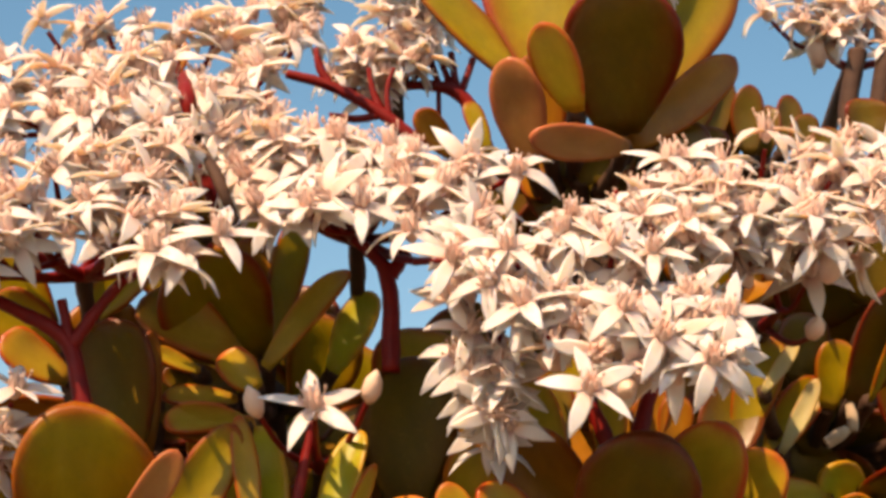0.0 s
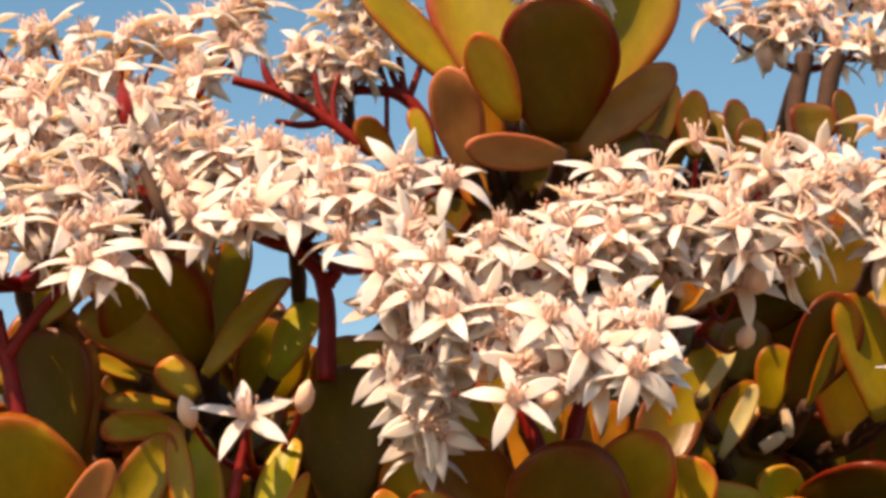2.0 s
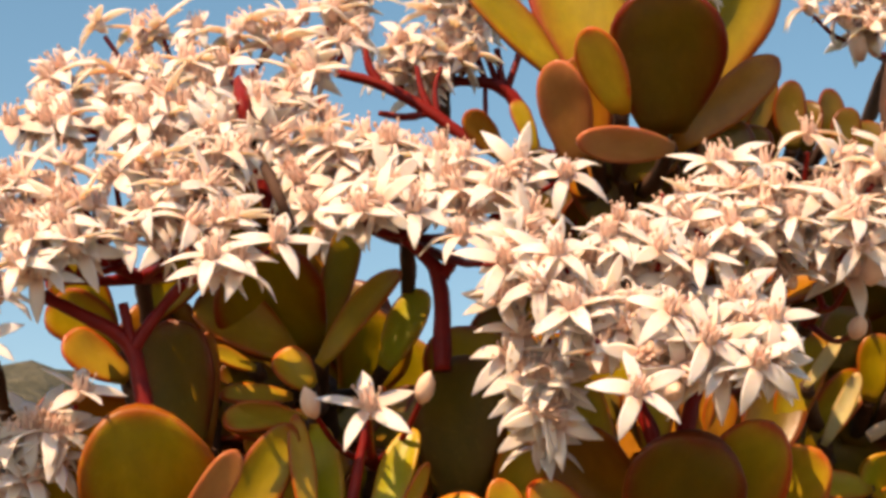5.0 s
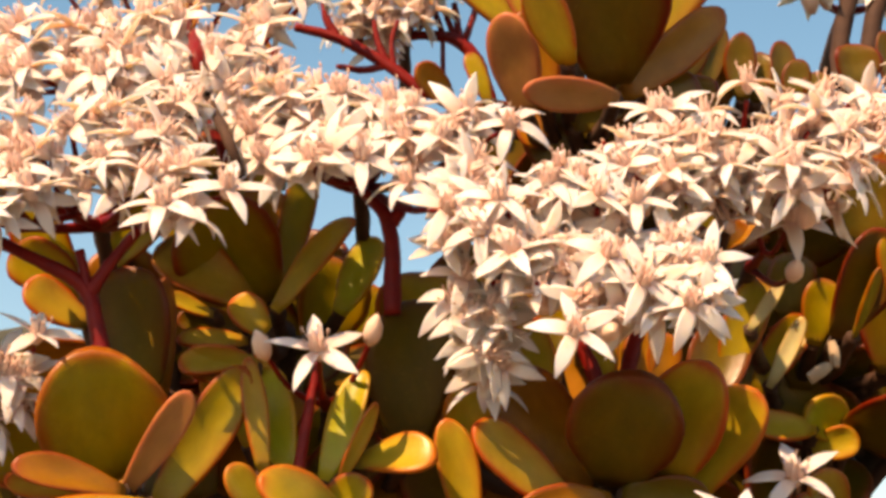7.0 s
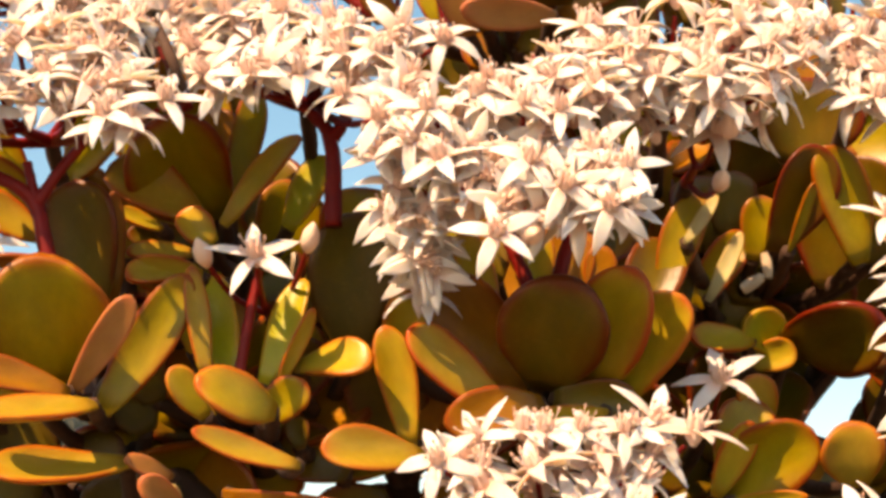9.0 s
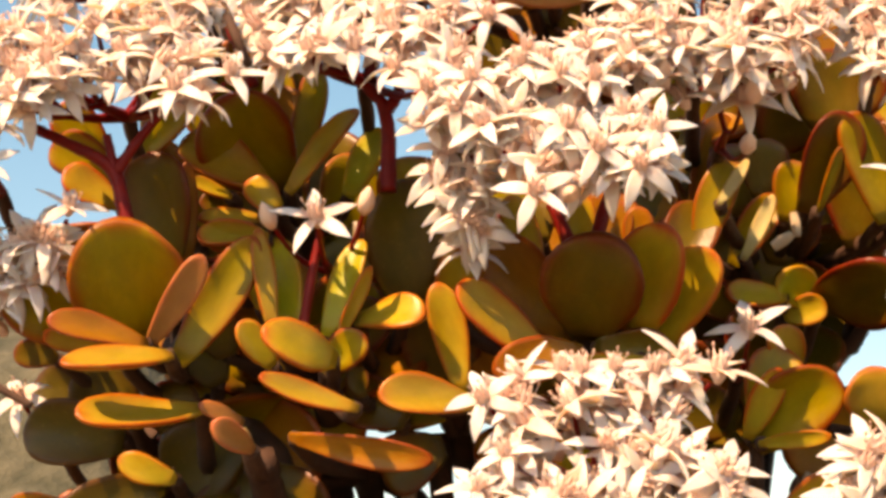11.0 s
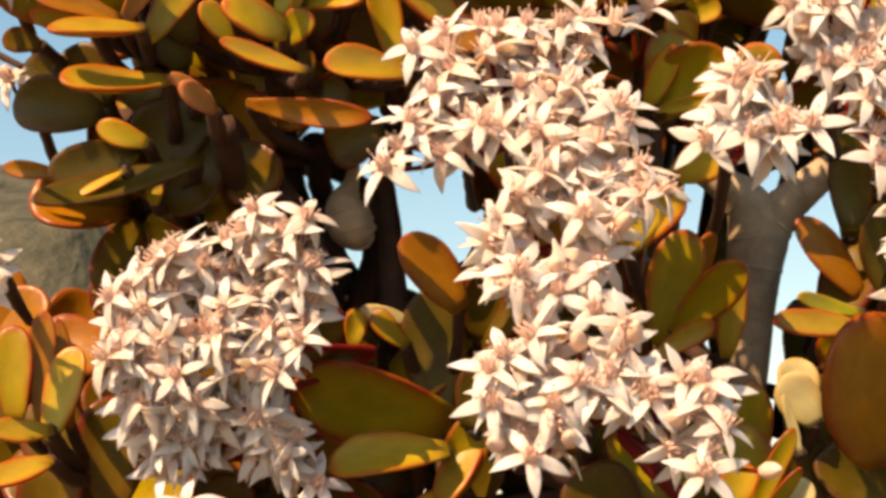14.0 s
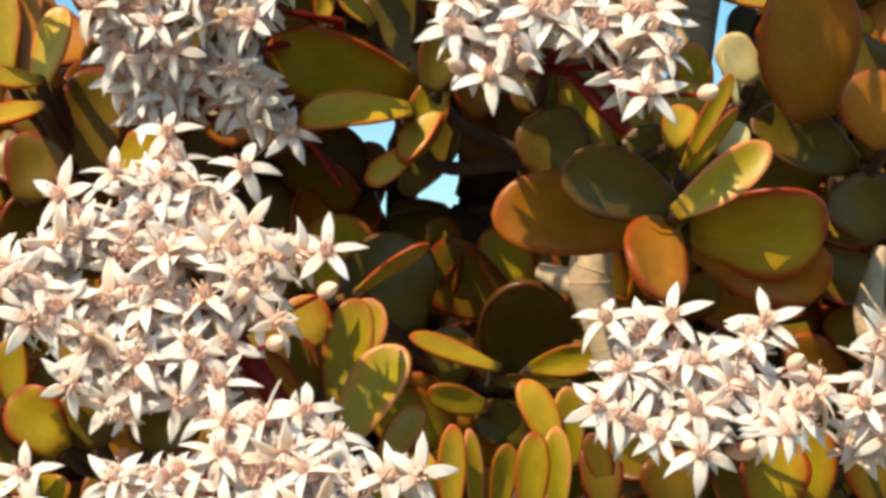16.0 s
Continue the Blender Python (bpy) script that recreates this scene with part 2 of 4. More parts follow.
# ---- ground and distance ----
GROUND = -0.66
bm = bmesh.new()
size, n = 3000.0, 60
rows = []
for i in range(n + 1):
    u = (i / n * 2 - 1)
    row = []
    for j in range(n + 1):
        v = (j / n * 2 - 1)
        x, y = math.copysign(abs(u) ** 3, u) * size, math.copysign(abs(v) ** 3, v) * size
        row.append(bm.verts.new((x, y, GROUND + 0.02 * noise.noise((x, y, 0)))))
    rows.append(row)
for i in range(n):
    for j in range(n):
        bm.faces.new((rows[i][j], rows[i + 1][j], rows[i + 1][j + 1], rows[i][j + 1]))
tagged(new("ground", mesh_of("ground", bm, SOIL)), "dry sandy ground with sparse grass", "ground", kind="structure")

bm = bmesh.new()
rows = []
for i in range(60):
    row = []
    x = -70 + i * 1.06
    for j in range(16):
        y = 42 + j * 3.0
        edge = min(1.0, max(0.0, (-7.4 - x) / 3.6))
        h = 13.6 * edge * edge * (3 - 2 * edge) * math.sin(math.pi * min(1, j / 15)) ** 0.7
        h += 0.9 * noise.noise((x * 0.35, y * 0.3, 3)) * (h > 0.5)
        row.append(bm.verts.new((x, y, GROUND - 0.3 + h)))
    rows.append(row)
for a, b in zip(rows, rows[1:]):
    for j in range(15):
        bm.faces.new((a[j], b[j], b[j + 1], a[j + 1]))
tagged(new("backdrop", mesh_of("backdrop", bm, HILL)), "hazy hillside with dry scrub in the distance", "hill", kind="structure")

ROSETTES, TRUSSES, STALKS = {}, {}, []
ROSETTES["top_a"] = [
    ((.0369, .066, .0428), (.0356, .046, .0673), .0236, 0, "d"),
    ((.0288, .088, .0565), (.0209, .092, .096), .0231, -8, "g"),
    ((.0421, .082, .0526), (.0567, .084, .0886), .0203, 12, "g"),
    ((.018, .086, .0613), (-.0033, .084, .0815), .0105, 25, "g"),
    ((.027, .05, .0412), (.0202, .04, .0558), .0097, -32, "y"),
    ((.019, .066, .0357), (.0154, .056, .0546), .0111, -12, "r"),
    ((.0369, .052, .0348), (.0177, .044, .0342), .0075, -28, "r"),
    ((.0394, .07, .0409), (.0606, .072, .0592), .0095, 0, "b"),
    ((.0474, .078, .0463), (.0599, .08, .0607), .0069, -10, "b"),
    ((.0234, .07, .0382), (.02, .066, .0586), .0121, 0, "b"),
    ((.0306, .082, .0371), (.0257, .082, .0476), .0093, 0, "d"),
    ((.0428, .088, .039), (.0439, .088, .0502), .0141, 0, "d"),
    ((.0347, .084, .0322), (.0337, .084, .0433), .014, 0, "d"),
    ((.0203, .08, .0376), (.021, .078, .0509), .0113, 0, "b"),
]
ROSETTES["top_b"] = [
    ((.0628, .115, .056), (.0668, .115, .0731), .0066, 20, "d"),
    ((.0723, .115, .0546), (.072, .115, .0701), .0079, 0, "d"),
    ((.0826, .13, .0602), (.0844, .13, .0741), .0074, 20, "d"),
    ((.0685, .12, .0556), (.0703, .12, .0684), .0076, 0, "b"),
    ((.076, .118, .0549), (.0772, .118, .067), .0072, -20, "d"),
    ((.0856, .125, .0565), (.0878, .125, .0674), .0073, 10, "d"),
    ((.0552, .105, .0533), (.062, .105, .0712), .0085, 30, "d"),
    ((.0043, .07, .0387), (-.0036, .065, .0466), .0064, 15, "b"),
    ((.0123, .09, .0458), (.008, .09, .0578), .0048, 20, "g"),
    ((.0992, .12, .059), (.1004, .12, .0693), .0117, 0, "d"),
    ((.1099, .125, .0579), (.1072, .125, .0739), .0065, 20, "d"),
    ((.0915, .125, .0559), (.0921, .125, .0647), .0077, 0, "d"),
]
ROSETTES["under_top"] = [
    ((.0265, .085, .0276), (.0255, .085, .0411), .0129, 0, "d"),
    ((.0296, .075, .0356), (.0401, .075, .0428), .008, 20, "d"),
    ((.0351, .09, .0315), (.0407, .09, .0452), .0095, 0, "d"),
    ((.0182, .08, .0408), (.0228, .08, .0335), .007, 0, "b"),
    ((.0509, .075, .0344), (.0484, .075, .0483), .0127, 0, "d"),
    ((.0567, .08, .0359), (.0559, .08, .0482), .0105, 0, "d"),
]
ROSETTES["mid_left"] = [
    ((-.0355, .078, -.0006), (-.0476, .062, .0168), .0227, 0, "g"),
    ((-.0342, .082, .0033), (-.0368, .08, .0241), .0135, 0, "b"),
    ((-.0343, .088, .0068), (-.036, .088, .0319), .0062, 0, "y"),
    ((-.0328, .076, .0011), (-.0278, .078, .0273), .0078, 30, "g"),
    ((-.0321, .064, -.0057), (-.0166, .064, .0132), .0068, -25, "y"),
    ((-.0197, .074, -.0043), (-.0113, .078, .0109), .0087, -20, "l"),
    ((-.0379, .066, -.0029), (-.0565, .068, .0074), .0133, 28, "o"),
    ((-.0441, .06, -.0072), (-.0531, .056, -.0052), .0042, 35, "y"),
    ((-.0327, .054, -.0119), (-.0395, .052, -.0059), .0076, 15, "y"),
]
ROSETTES["mid_left_low"] = [
    ((-.0381, .066, -.0082), (-.0517, .062, -.0083), .0059, 0, "d"),
    ((-.0367, .056, -.0133), (-.0499, .052, -.0141), .0051, 30, "o"),
    ((-.0364, .048, -.018), (-.0479, .04, -.0226), .0074, 30, "o"),
    ((-.0665, .066, .0037), (-.0553, .064, .0163), .0087, 0, "g"),
    ((-.0733, .066, .0025), (-.0837, .064, .0158), .0109, 0, "g"),
    ((-.0675, .054, -.0103), (-.0797, .052, -.0033), .0087, 25, "o"),
    ((-.0525, .052, -.0254), (-.054, .05, -.0029), .0057, 35, "b"),
    ((-.0661, .072, .0119), (-.061, .072, .0258), .0072, 10, "y"),
]
ROSETTES["left_a"] = [
    ((-.0615, .036, -.043), (-.0607, .018, -.0219), .0244, 22, "g"),
    ((-.0644, .038, -.041), (-.0857, .026, -.0342), .0163, 0, "g"),
    ((-.0557, .028, -.0462), (-.044, .022, -.029), .0066, 25, "r"),
    ((-.0509, .034, -.0489), (-.0371, .04, -.023), .0099, 8, "g"),
    ((-.055, .024, -.0467), (-.0727, .014, -.0431), .0065, 25, "b"),
    ((-.0557, .048, -.0262), (-.0588, .044, -.0016), .0151, 0, "d"),
    ((-.0701, .06, -.0037), (-.0833, .058, .0057), .0111, 0, "g"),
    ((-.0498, .022, -.0492), (-.0682, .008, -.0537), .0077, 45, "o"),
]
ROSETTES["left_b"] = [
    ((-.0455, .036, -.0581), (-.0695, .026, -.0626), .0094, 42, "o"),
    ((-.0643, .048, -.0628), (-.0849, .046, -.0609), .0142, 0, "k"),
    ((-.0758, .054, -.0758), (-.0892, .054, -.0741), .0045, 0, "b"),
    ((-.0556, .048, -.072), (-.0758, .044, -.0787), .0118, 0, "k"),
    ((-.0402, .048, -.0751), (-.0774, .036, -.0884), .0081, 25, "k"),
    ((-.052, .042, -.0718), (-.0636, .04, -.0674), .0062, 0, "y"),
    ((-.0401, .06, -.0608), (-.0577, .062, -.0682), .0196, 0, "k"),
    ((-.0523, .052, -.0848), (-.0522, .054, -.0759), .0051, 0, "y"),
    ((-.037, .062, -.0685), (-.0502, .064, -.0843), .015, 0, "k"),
    # Yellow sliver painting the lit top edge of the long dark leaf.
    ((-.0568, .04, -.0785), (-.0675, .036, -.0851), .0026, 30, "y"),
]
ROSETTES["left_c"] = [
    ((-.0799, .052, -.0443), (-.0891, .052, -.0426), .0064, 0, "d"),
    ((-.0642, .034, -.0448), (-.0767, .026, -.0424), .0056, -25, "o"),
    ((-.0462, .06, -.0493), (-.0531, .06, -.0365), .0128, 0, "k"),
    ((-.038, .04, -.0604), (-.0462, .034, -.0575), .0039, 20, "r"),
    ((-.0441, .064, -.0625), (-.0536, .064, -.0787), .0164, 0, "k"),
]
ROSETTES["dry_bit"] = [
    ((-.0341, .028, -.0677), (-.0411, .02, -.0631), .0057, 20, "r"),
    ((-.0351, .03, -.0676), (-.0377, .026, -.0628), .0047, -10, "w"),
]
ROSETTES["amber_back"] = [
    ((-.0339, .046, -.0202), (-.0473, .043, -.0188), .0078, -10, "o"),
    ((-.0437, .048, -.0293), (-.037, .048, -.0186), .008, 10, "y"),
    ((-.0347, .05, -.0246), (-.0446, .046, -.0233), .0066, -15, "o"),
]
ROSETTES["centre"] = [
    ((-.0315, .036, -.0423), (-.0347, .036, -.0207), .005, 25, "o"),
    ((-.0354, .046, -.0356), (-.038, .046, -.0237), .0047, 10, "y"),
    ((-.0274, .042, -.0413), (-.0323, .048, -.0204), .009, -15, "l"),
    ((-.0206, .038, -.0431), (-.0132, .042, -.0226), .0069, -20, "l"),
    ((-.018, .036, -.0441), (-.0121, .034, -.0291), .0037, 40, "o"),
    ((-.0177, .028, -.0499), (-.0308, .016, -.046), .0099, 28, "y"),
    ((-.0311, .034, -.0499), (-.0378, .03, -.0414), .0065, 20, "y"),
    ((-.021, .038, -.0505), (-.0125, .034, -.0436), .0081, 0, "g"),
    ((-.0123, .02, -.0609), (-.0315, .014, -.0568), .0054, 30, "o"),
]
ROSETTES["centre_low"] = [
    ((-.0148, .044, -.0388), (-.0003, .036, -.0393), .0093, -38, "y"),
    ((.0098, .038, -.0577), (-.0093, .03, -.0569), .0092, 20, "o"),
    ((-.0053, .056, -.0334), (-.0037, .052, -.0067), .0186, 12, "k"),
    ((-.0036, .066, -.0141), (-.0033, .066, .0018), .0187, 5, "g"),
    ((-.0444, .058, -.0436), (-.0491, .058, -.0284), .0122, 0, "d"),
    ((-.0149, .055, -.0535), (-.016, .055, -.0469), .0052, 0, "d"),
    ((-.0266, .074, -.0425), (-.0112, .074, -.0306), .0133, 0, "d"),
]
ROSETTES["under"] = [
    ((-.0278, .036, -.0641), (.0012, .028, -.0701), .0067, 22, "b"),
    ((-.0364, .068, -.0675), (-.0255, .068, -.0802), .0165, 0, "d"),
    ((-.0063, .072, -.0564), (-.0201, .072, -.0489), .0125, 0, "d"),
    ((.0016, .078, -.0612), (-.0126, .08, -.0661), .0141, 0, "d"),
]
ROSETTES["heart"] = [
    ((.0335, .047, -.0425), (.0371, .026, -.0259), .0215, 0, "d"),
    ((.0432, .046, -.0424), (.0508, .032, -.0224), .016, -14, "y"),
    ((.0474, .05, -.0451), (.0605, .04, -.0263), .0136, -22, "y"),
    ((.0299, .052, -.042), (.0112, .046, -.0221), .015, 12, "b"),
    ((.0246, .044, -.0468), (.0059, .036, -.0342), .0102, 25, "o"),
    ((.0234, .058, -.0275), (.0173, .058, -.0096), .0079, 5, "y"),
    ((.0322, .062, -.0244), (.0333, .062, -.0092), .0073, 0, "y"),
    ((.0387, .064, -.0241), (.0423, .064, -.01), .0073, 0, "b"),
    ((.004, .056, -.0364), (.0072, .052, -.0219), .0101, 0, "y"),
    ((.0067, .052, -.0536), (.0016, .05, -.0305), .008, 10, "y"),
    ((.0446, .04, -.0487), (.0297, .034, -.0499), .0037, -20, "y"),
]
ROSETTES["heart_low"] = [
    ((.0324, .042, -.0468), (.0139, .038, -.051), .0098, 0, "b"),
    ((.0348, .046, -.0451), (.0509, .044, -.0477), .0099, 0, "d"),
    ((.0441, .064, -.022), (.0462, .064, -.0113), .007, 0, "b"),
    ((.0543, .075, -.0259), (.0613, .08, -.0066), .0131, 0, "d"),
    ((.014, .06, -.0307), (.0118, .06, -.019), .0069, 0, "b"),
    ((.0246, .07, -.017), (.0236, .07, -.0073), .0071, 0, "d"),
]
ROSETTES["right_a"] = [
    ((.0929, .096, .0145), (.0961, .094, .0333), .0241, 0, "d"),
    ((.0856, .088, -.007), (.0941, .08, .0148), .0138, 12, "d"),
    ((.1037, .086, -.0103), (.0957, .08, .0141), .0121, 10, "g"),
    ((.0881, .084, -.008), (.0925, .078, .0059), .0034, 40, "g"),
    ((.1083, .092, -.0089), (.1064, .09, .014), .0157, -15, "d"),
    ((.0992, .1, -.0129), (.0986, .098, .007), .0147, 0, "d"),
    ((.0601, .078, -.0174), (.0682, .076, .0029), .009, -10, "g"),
    # Pale sliver painting a bright highlight streak on the green leaf beside it.
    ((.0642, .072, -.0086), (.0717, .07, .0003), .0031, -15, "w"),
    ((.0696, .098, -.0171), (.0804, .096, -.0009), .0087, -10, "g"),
    # Second pale sliver: the highlight stripe along the leaf above, painted as a leaf.
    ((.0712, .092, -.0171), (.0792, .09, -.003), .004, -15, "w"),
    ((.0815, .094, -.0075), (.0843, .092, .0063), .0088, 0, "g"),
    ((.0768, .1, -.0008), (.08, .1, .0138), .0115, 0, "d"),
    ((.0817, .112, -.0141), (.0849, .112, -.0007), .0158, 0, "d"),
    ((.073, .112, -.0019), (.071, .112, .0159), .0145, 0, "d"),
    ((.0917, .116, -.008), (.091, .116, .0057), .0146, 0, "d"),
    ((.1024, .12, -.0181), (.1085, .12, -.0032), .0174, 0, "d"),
]
ROSETTES["right_b"] = [
    ((.0894, .1, -.0254), (.1062, .078, -.0249), .0188, 28, "d"),
    ((.0899, .1, -.026), (.0787, .094, -.021), .0104, 0, "l"),
    ((.081, .098, -.0301), (.0905, .096, -.027), .0074, 0, "y"),
    ((.0808, .094, -.0254), (.0664, .086, -.0268), .0078, 30, "y"),
    ((.0686, .062, -.064), (.0855, .054, -.05), .0157, 0, "g"),
    ((.067, .058, -.0633), (.0732, .054, -.0487), .0072, 15, "y"),
    ((.0946, .056, -.0616), (.0928, .05, -.0498), .0128, 0, "o"),
    # Thin yellow leaf painting the lit bottom rim of the olive one.
    ((.0688, .052, -.0651), (.0821, .042, -.065), .0038, 10, "y"),
    ((.0784, .062, -.0481), (.0747, .06, -.0388), .0084, 0, "o"),
    ((.1035, .114, -.0272), (.1113, .112, -.0198), .0158, 0, "d"),
]
ROSETTES["low_right_a"] = [
    ((.0672, .044, -.1229), (.0737, .04, -.0968), .013, -5, "g"),
    ((.0694, .048, -.1201), (.0777, .046, -.096), .0073, 25, "b"),
    ((.0694, .04, -.1199), (.0849, .032, -.105), .0102, 10, "g"),
    ((.0641, .028, -.1271), (.0771, .022, -.1202), .0056, -10, "o"),
    ((.0817, .044, -.126), (.0841, .042, -.1079), .0075, 10, "o"),
    ((.0605, .056, -.098), (.0723, .056, -.0833), .0129, 0, "y"),
    ((.0718, .05, -.0818), (.0844, .048, -.0742), .0111, 0, "y"),
    ((.085, .034, -.1563), (.0853, .034, -.133), .0092, 10, "g"),
    ((.069, .06, -.0583), (.0765, .06, -.0441), .0124, 0, "g"),
]
ROSETTES["low_right_b"] = [
    ((.1171, .062, -.1142), (.0985, .052, -.112), .0049, 30, "l"),
    ((.1141, .052, -.1184), (.0925, .042, -.1187), .0075, 30, "o"),
    ((.114, .03, -.1517), (.1069, .014, -.1206), .0283, 12, "b"),
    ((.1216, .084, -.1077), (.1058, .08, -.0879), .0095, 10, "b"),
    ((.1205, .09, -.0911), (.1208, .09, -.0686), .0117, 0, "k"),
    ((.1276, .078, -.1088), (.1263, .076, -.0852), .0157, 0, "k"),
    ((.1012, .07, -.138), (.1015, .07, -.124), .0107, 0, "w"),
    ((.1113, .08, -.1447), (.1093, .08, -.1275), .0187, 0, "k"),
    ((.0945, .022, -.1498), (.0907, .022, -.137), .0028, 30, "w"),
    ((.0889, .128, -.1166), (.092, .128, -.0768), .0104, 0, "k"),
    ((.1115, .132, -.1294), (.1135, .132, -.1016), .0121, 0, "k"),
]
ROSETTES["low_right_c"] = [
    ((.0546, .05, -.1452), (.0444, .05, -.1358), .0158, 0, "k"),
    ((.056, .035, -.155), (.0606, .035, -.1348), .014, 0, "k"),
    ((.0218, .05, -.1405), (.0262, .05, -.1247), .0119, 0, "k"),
    ((.0656, .03, -.1567), (.0723, .03, -.1481), .0113, 0, "g"),
    ((.0173, .055, -.1559), (.0231, .055, -.1375), .0106, 0, "g"),
    ((.0769, .01, -.1612), (.081, .01, -.1518), .0084, 0, "y"),
]
ROSETTES["low_left"] = [
    ((-.074, .036, -.1417), (-.0679, .038, -.1204), .0097, -12, "y"),
    ((-.0774, .044, -.1373), (-.0768, .044, -.1112), .0069, 0, "b"),
    ((-.0826, .042, -.1369), (-.0836, .042, -.1145), .0101, 0, "g"),
    ((-.0718, .03, -.1396), (-.0841, .022, -.1414), .0067, 28, "o"),
    ((-.0709, .026, -.1465), (-.0829, .018, -.1531), .0074, 32, "o"),
    ((-.0718, .05, -.1378), (-.0747, .048, -.1124), .0051, 20, "b"),
    ((-.0665, .074, -.1559), (-.0651, .074, -.129), .0185, 0, "d"),
    ((-.0842, .074, -.1639), (-.0808, .074, -.1457), .0171, 0, "d"),
    ((-.0756, .08, -.1489), (-.0858, .08, -.1285), .0187, 0, "d"),
]
ROSETTES["low_mid"] = [
    ((.0205, .06, -.1112), (.0074, .056, -.0934), .0121, 5, "b"),
    ((.0152, .078, -.1376), (.0133, .08, -.1045), .0161, 0, "k"),
    ((.0172, .06, -.1376), (-.0181, .048, -.1284), .0205, -18, "g"),
    ((.0169, .046, -.1453), (-.0098, .038, -.1496), .0112, 28, "y"),
    ((.0184, .054, -.1539), (.006, .05, -.1629), .0071, 10, "y"),
    ((.0254, .056, -.1392), (.0152, .05, -.1581), .0093, 30, "o"),
    ((-.0065, .072, -.1182), (-.0062, .072, -.1088), .0059, 10, "y"),
    ((.0069, .076, -.1111), (-.0046, .074, -.1085), .0048, 0, "w"),
    ((.0071, .07, -.1184), (-.0012, .07, -.11), .0059, 0, "g"),
    ((.0147, .068, -.1636), (.028, .066, -.1439), .0129, 0, "k"),
    ((.0275, .07, -.152), (.0207, .07, -.1406), .0085, 0, "b"),
]
ROSETTES["bowl"] = [
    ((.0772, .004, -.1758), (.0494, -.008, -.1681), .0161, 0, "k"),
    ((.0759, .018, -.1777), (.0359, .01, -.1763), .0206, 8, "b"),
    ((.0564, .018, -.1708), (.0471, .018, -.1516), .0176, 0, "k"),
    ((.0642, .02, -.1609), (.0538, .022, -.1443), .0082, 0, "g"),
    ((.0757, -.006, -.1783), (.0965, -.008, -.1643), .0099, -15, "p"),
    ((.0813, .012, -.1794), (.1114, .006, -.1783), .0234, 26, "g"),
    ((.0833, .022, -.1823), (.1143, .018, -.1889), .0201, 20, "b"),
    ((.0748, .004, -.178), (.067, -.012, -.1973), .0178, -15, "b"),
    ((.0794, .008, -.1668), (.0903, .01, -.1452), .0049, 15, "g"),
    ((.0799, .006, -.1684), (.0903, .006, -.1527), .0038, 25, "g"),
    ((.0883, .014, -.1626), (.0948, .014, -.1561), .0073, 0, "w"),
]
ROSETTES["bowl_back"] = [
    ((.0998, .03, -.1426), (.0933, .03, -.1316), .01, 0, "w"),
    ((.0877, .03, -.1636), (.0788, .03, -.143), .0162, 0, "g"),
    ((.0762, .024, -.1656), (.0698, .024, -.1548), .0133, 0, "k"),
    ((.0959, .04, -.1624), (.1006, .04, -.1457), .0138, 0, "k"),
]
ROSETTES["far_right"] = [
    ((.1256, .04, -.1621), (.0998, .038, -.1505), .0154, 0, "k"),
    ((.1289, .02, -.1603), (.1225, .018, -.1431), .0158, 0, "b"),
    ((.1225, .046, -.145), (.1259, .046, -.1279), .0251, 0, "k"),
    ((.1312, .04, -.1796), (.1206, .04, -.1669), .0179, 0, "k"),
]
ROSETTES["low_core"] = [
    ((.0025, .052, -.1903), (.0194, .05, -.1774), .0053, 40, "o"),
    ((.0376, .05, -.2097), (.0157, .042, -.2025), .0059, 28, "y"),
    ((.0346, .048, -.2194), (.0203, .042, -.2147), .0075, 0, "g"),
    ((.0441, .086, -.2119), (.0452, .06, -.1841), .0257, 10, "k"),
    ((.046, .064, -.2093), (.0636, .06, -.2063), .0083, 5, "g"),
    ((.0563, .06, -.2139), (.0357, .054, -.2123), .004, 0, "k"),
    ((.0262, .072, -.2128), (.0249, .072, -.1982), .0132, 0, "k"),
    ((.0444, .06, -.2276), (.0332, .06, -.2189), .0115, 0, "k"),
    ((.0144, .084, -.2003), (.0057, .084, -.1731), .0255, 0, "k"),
]
ROSETTES["low_fan"] = [
    ((-.0002, .02, -.2211), (.0043, .02, -.1947), .0121, -5, "g"),
    ((.002, .03, -.2103), (.0078, .03, -.194), .0108, 0, "p"),
    ((.0014, .008, -.2277), (.0157, .008, -.2071), .0131, -20, "p"),
    ((.0088, .014, -.2342), (.019, .016, -.2198), .0081, -15, "o"),
    ((-.0097, .034, -.2194), (-.0228, .034, -.2078), .0129, 0, "b"),
    ((-.0065, .036, -.2161), (-.0131, .036, -.2024), .0109, 0, "d"),
    ((-.0066, .04, -.205), (-.012, .04, -.1926), .0138, 0, "o"),
]
ROSETTES["bottom"] = [
    ((.0502, .016, -.231), (.0421, .014, -.2142), .0084, 10, "y"),
    ((.0533, .018, -.2349), (.0521, .018, -.2158), .0076, 15, "p"),
    ((.0195, .012, -.2432), (.0188, .01, -.2296), .0093, 0, "y"),
    ((.0256, .004, -.2455), (.0259, -.002, -.2239), .0066, 5, "y"),
    ((.0309, .006, -.2457), (.0297, .004, -.2252), .0046, 25, "p"),
    ((.0356, .002, -.2456), (.0378, -.002, -.228), .0063, 10, "g"),
    ((.0424, -.002, -.2456), (.044, -.004, -.226), .0078, 5, "g"),
    ((.049, .008, -.246), (.0495, .008, -.225), .0069, 10, "p"),
    ((.0613, .012, -.2387), (.0571, .01, -.2263), .0062, 0, "d"),
]
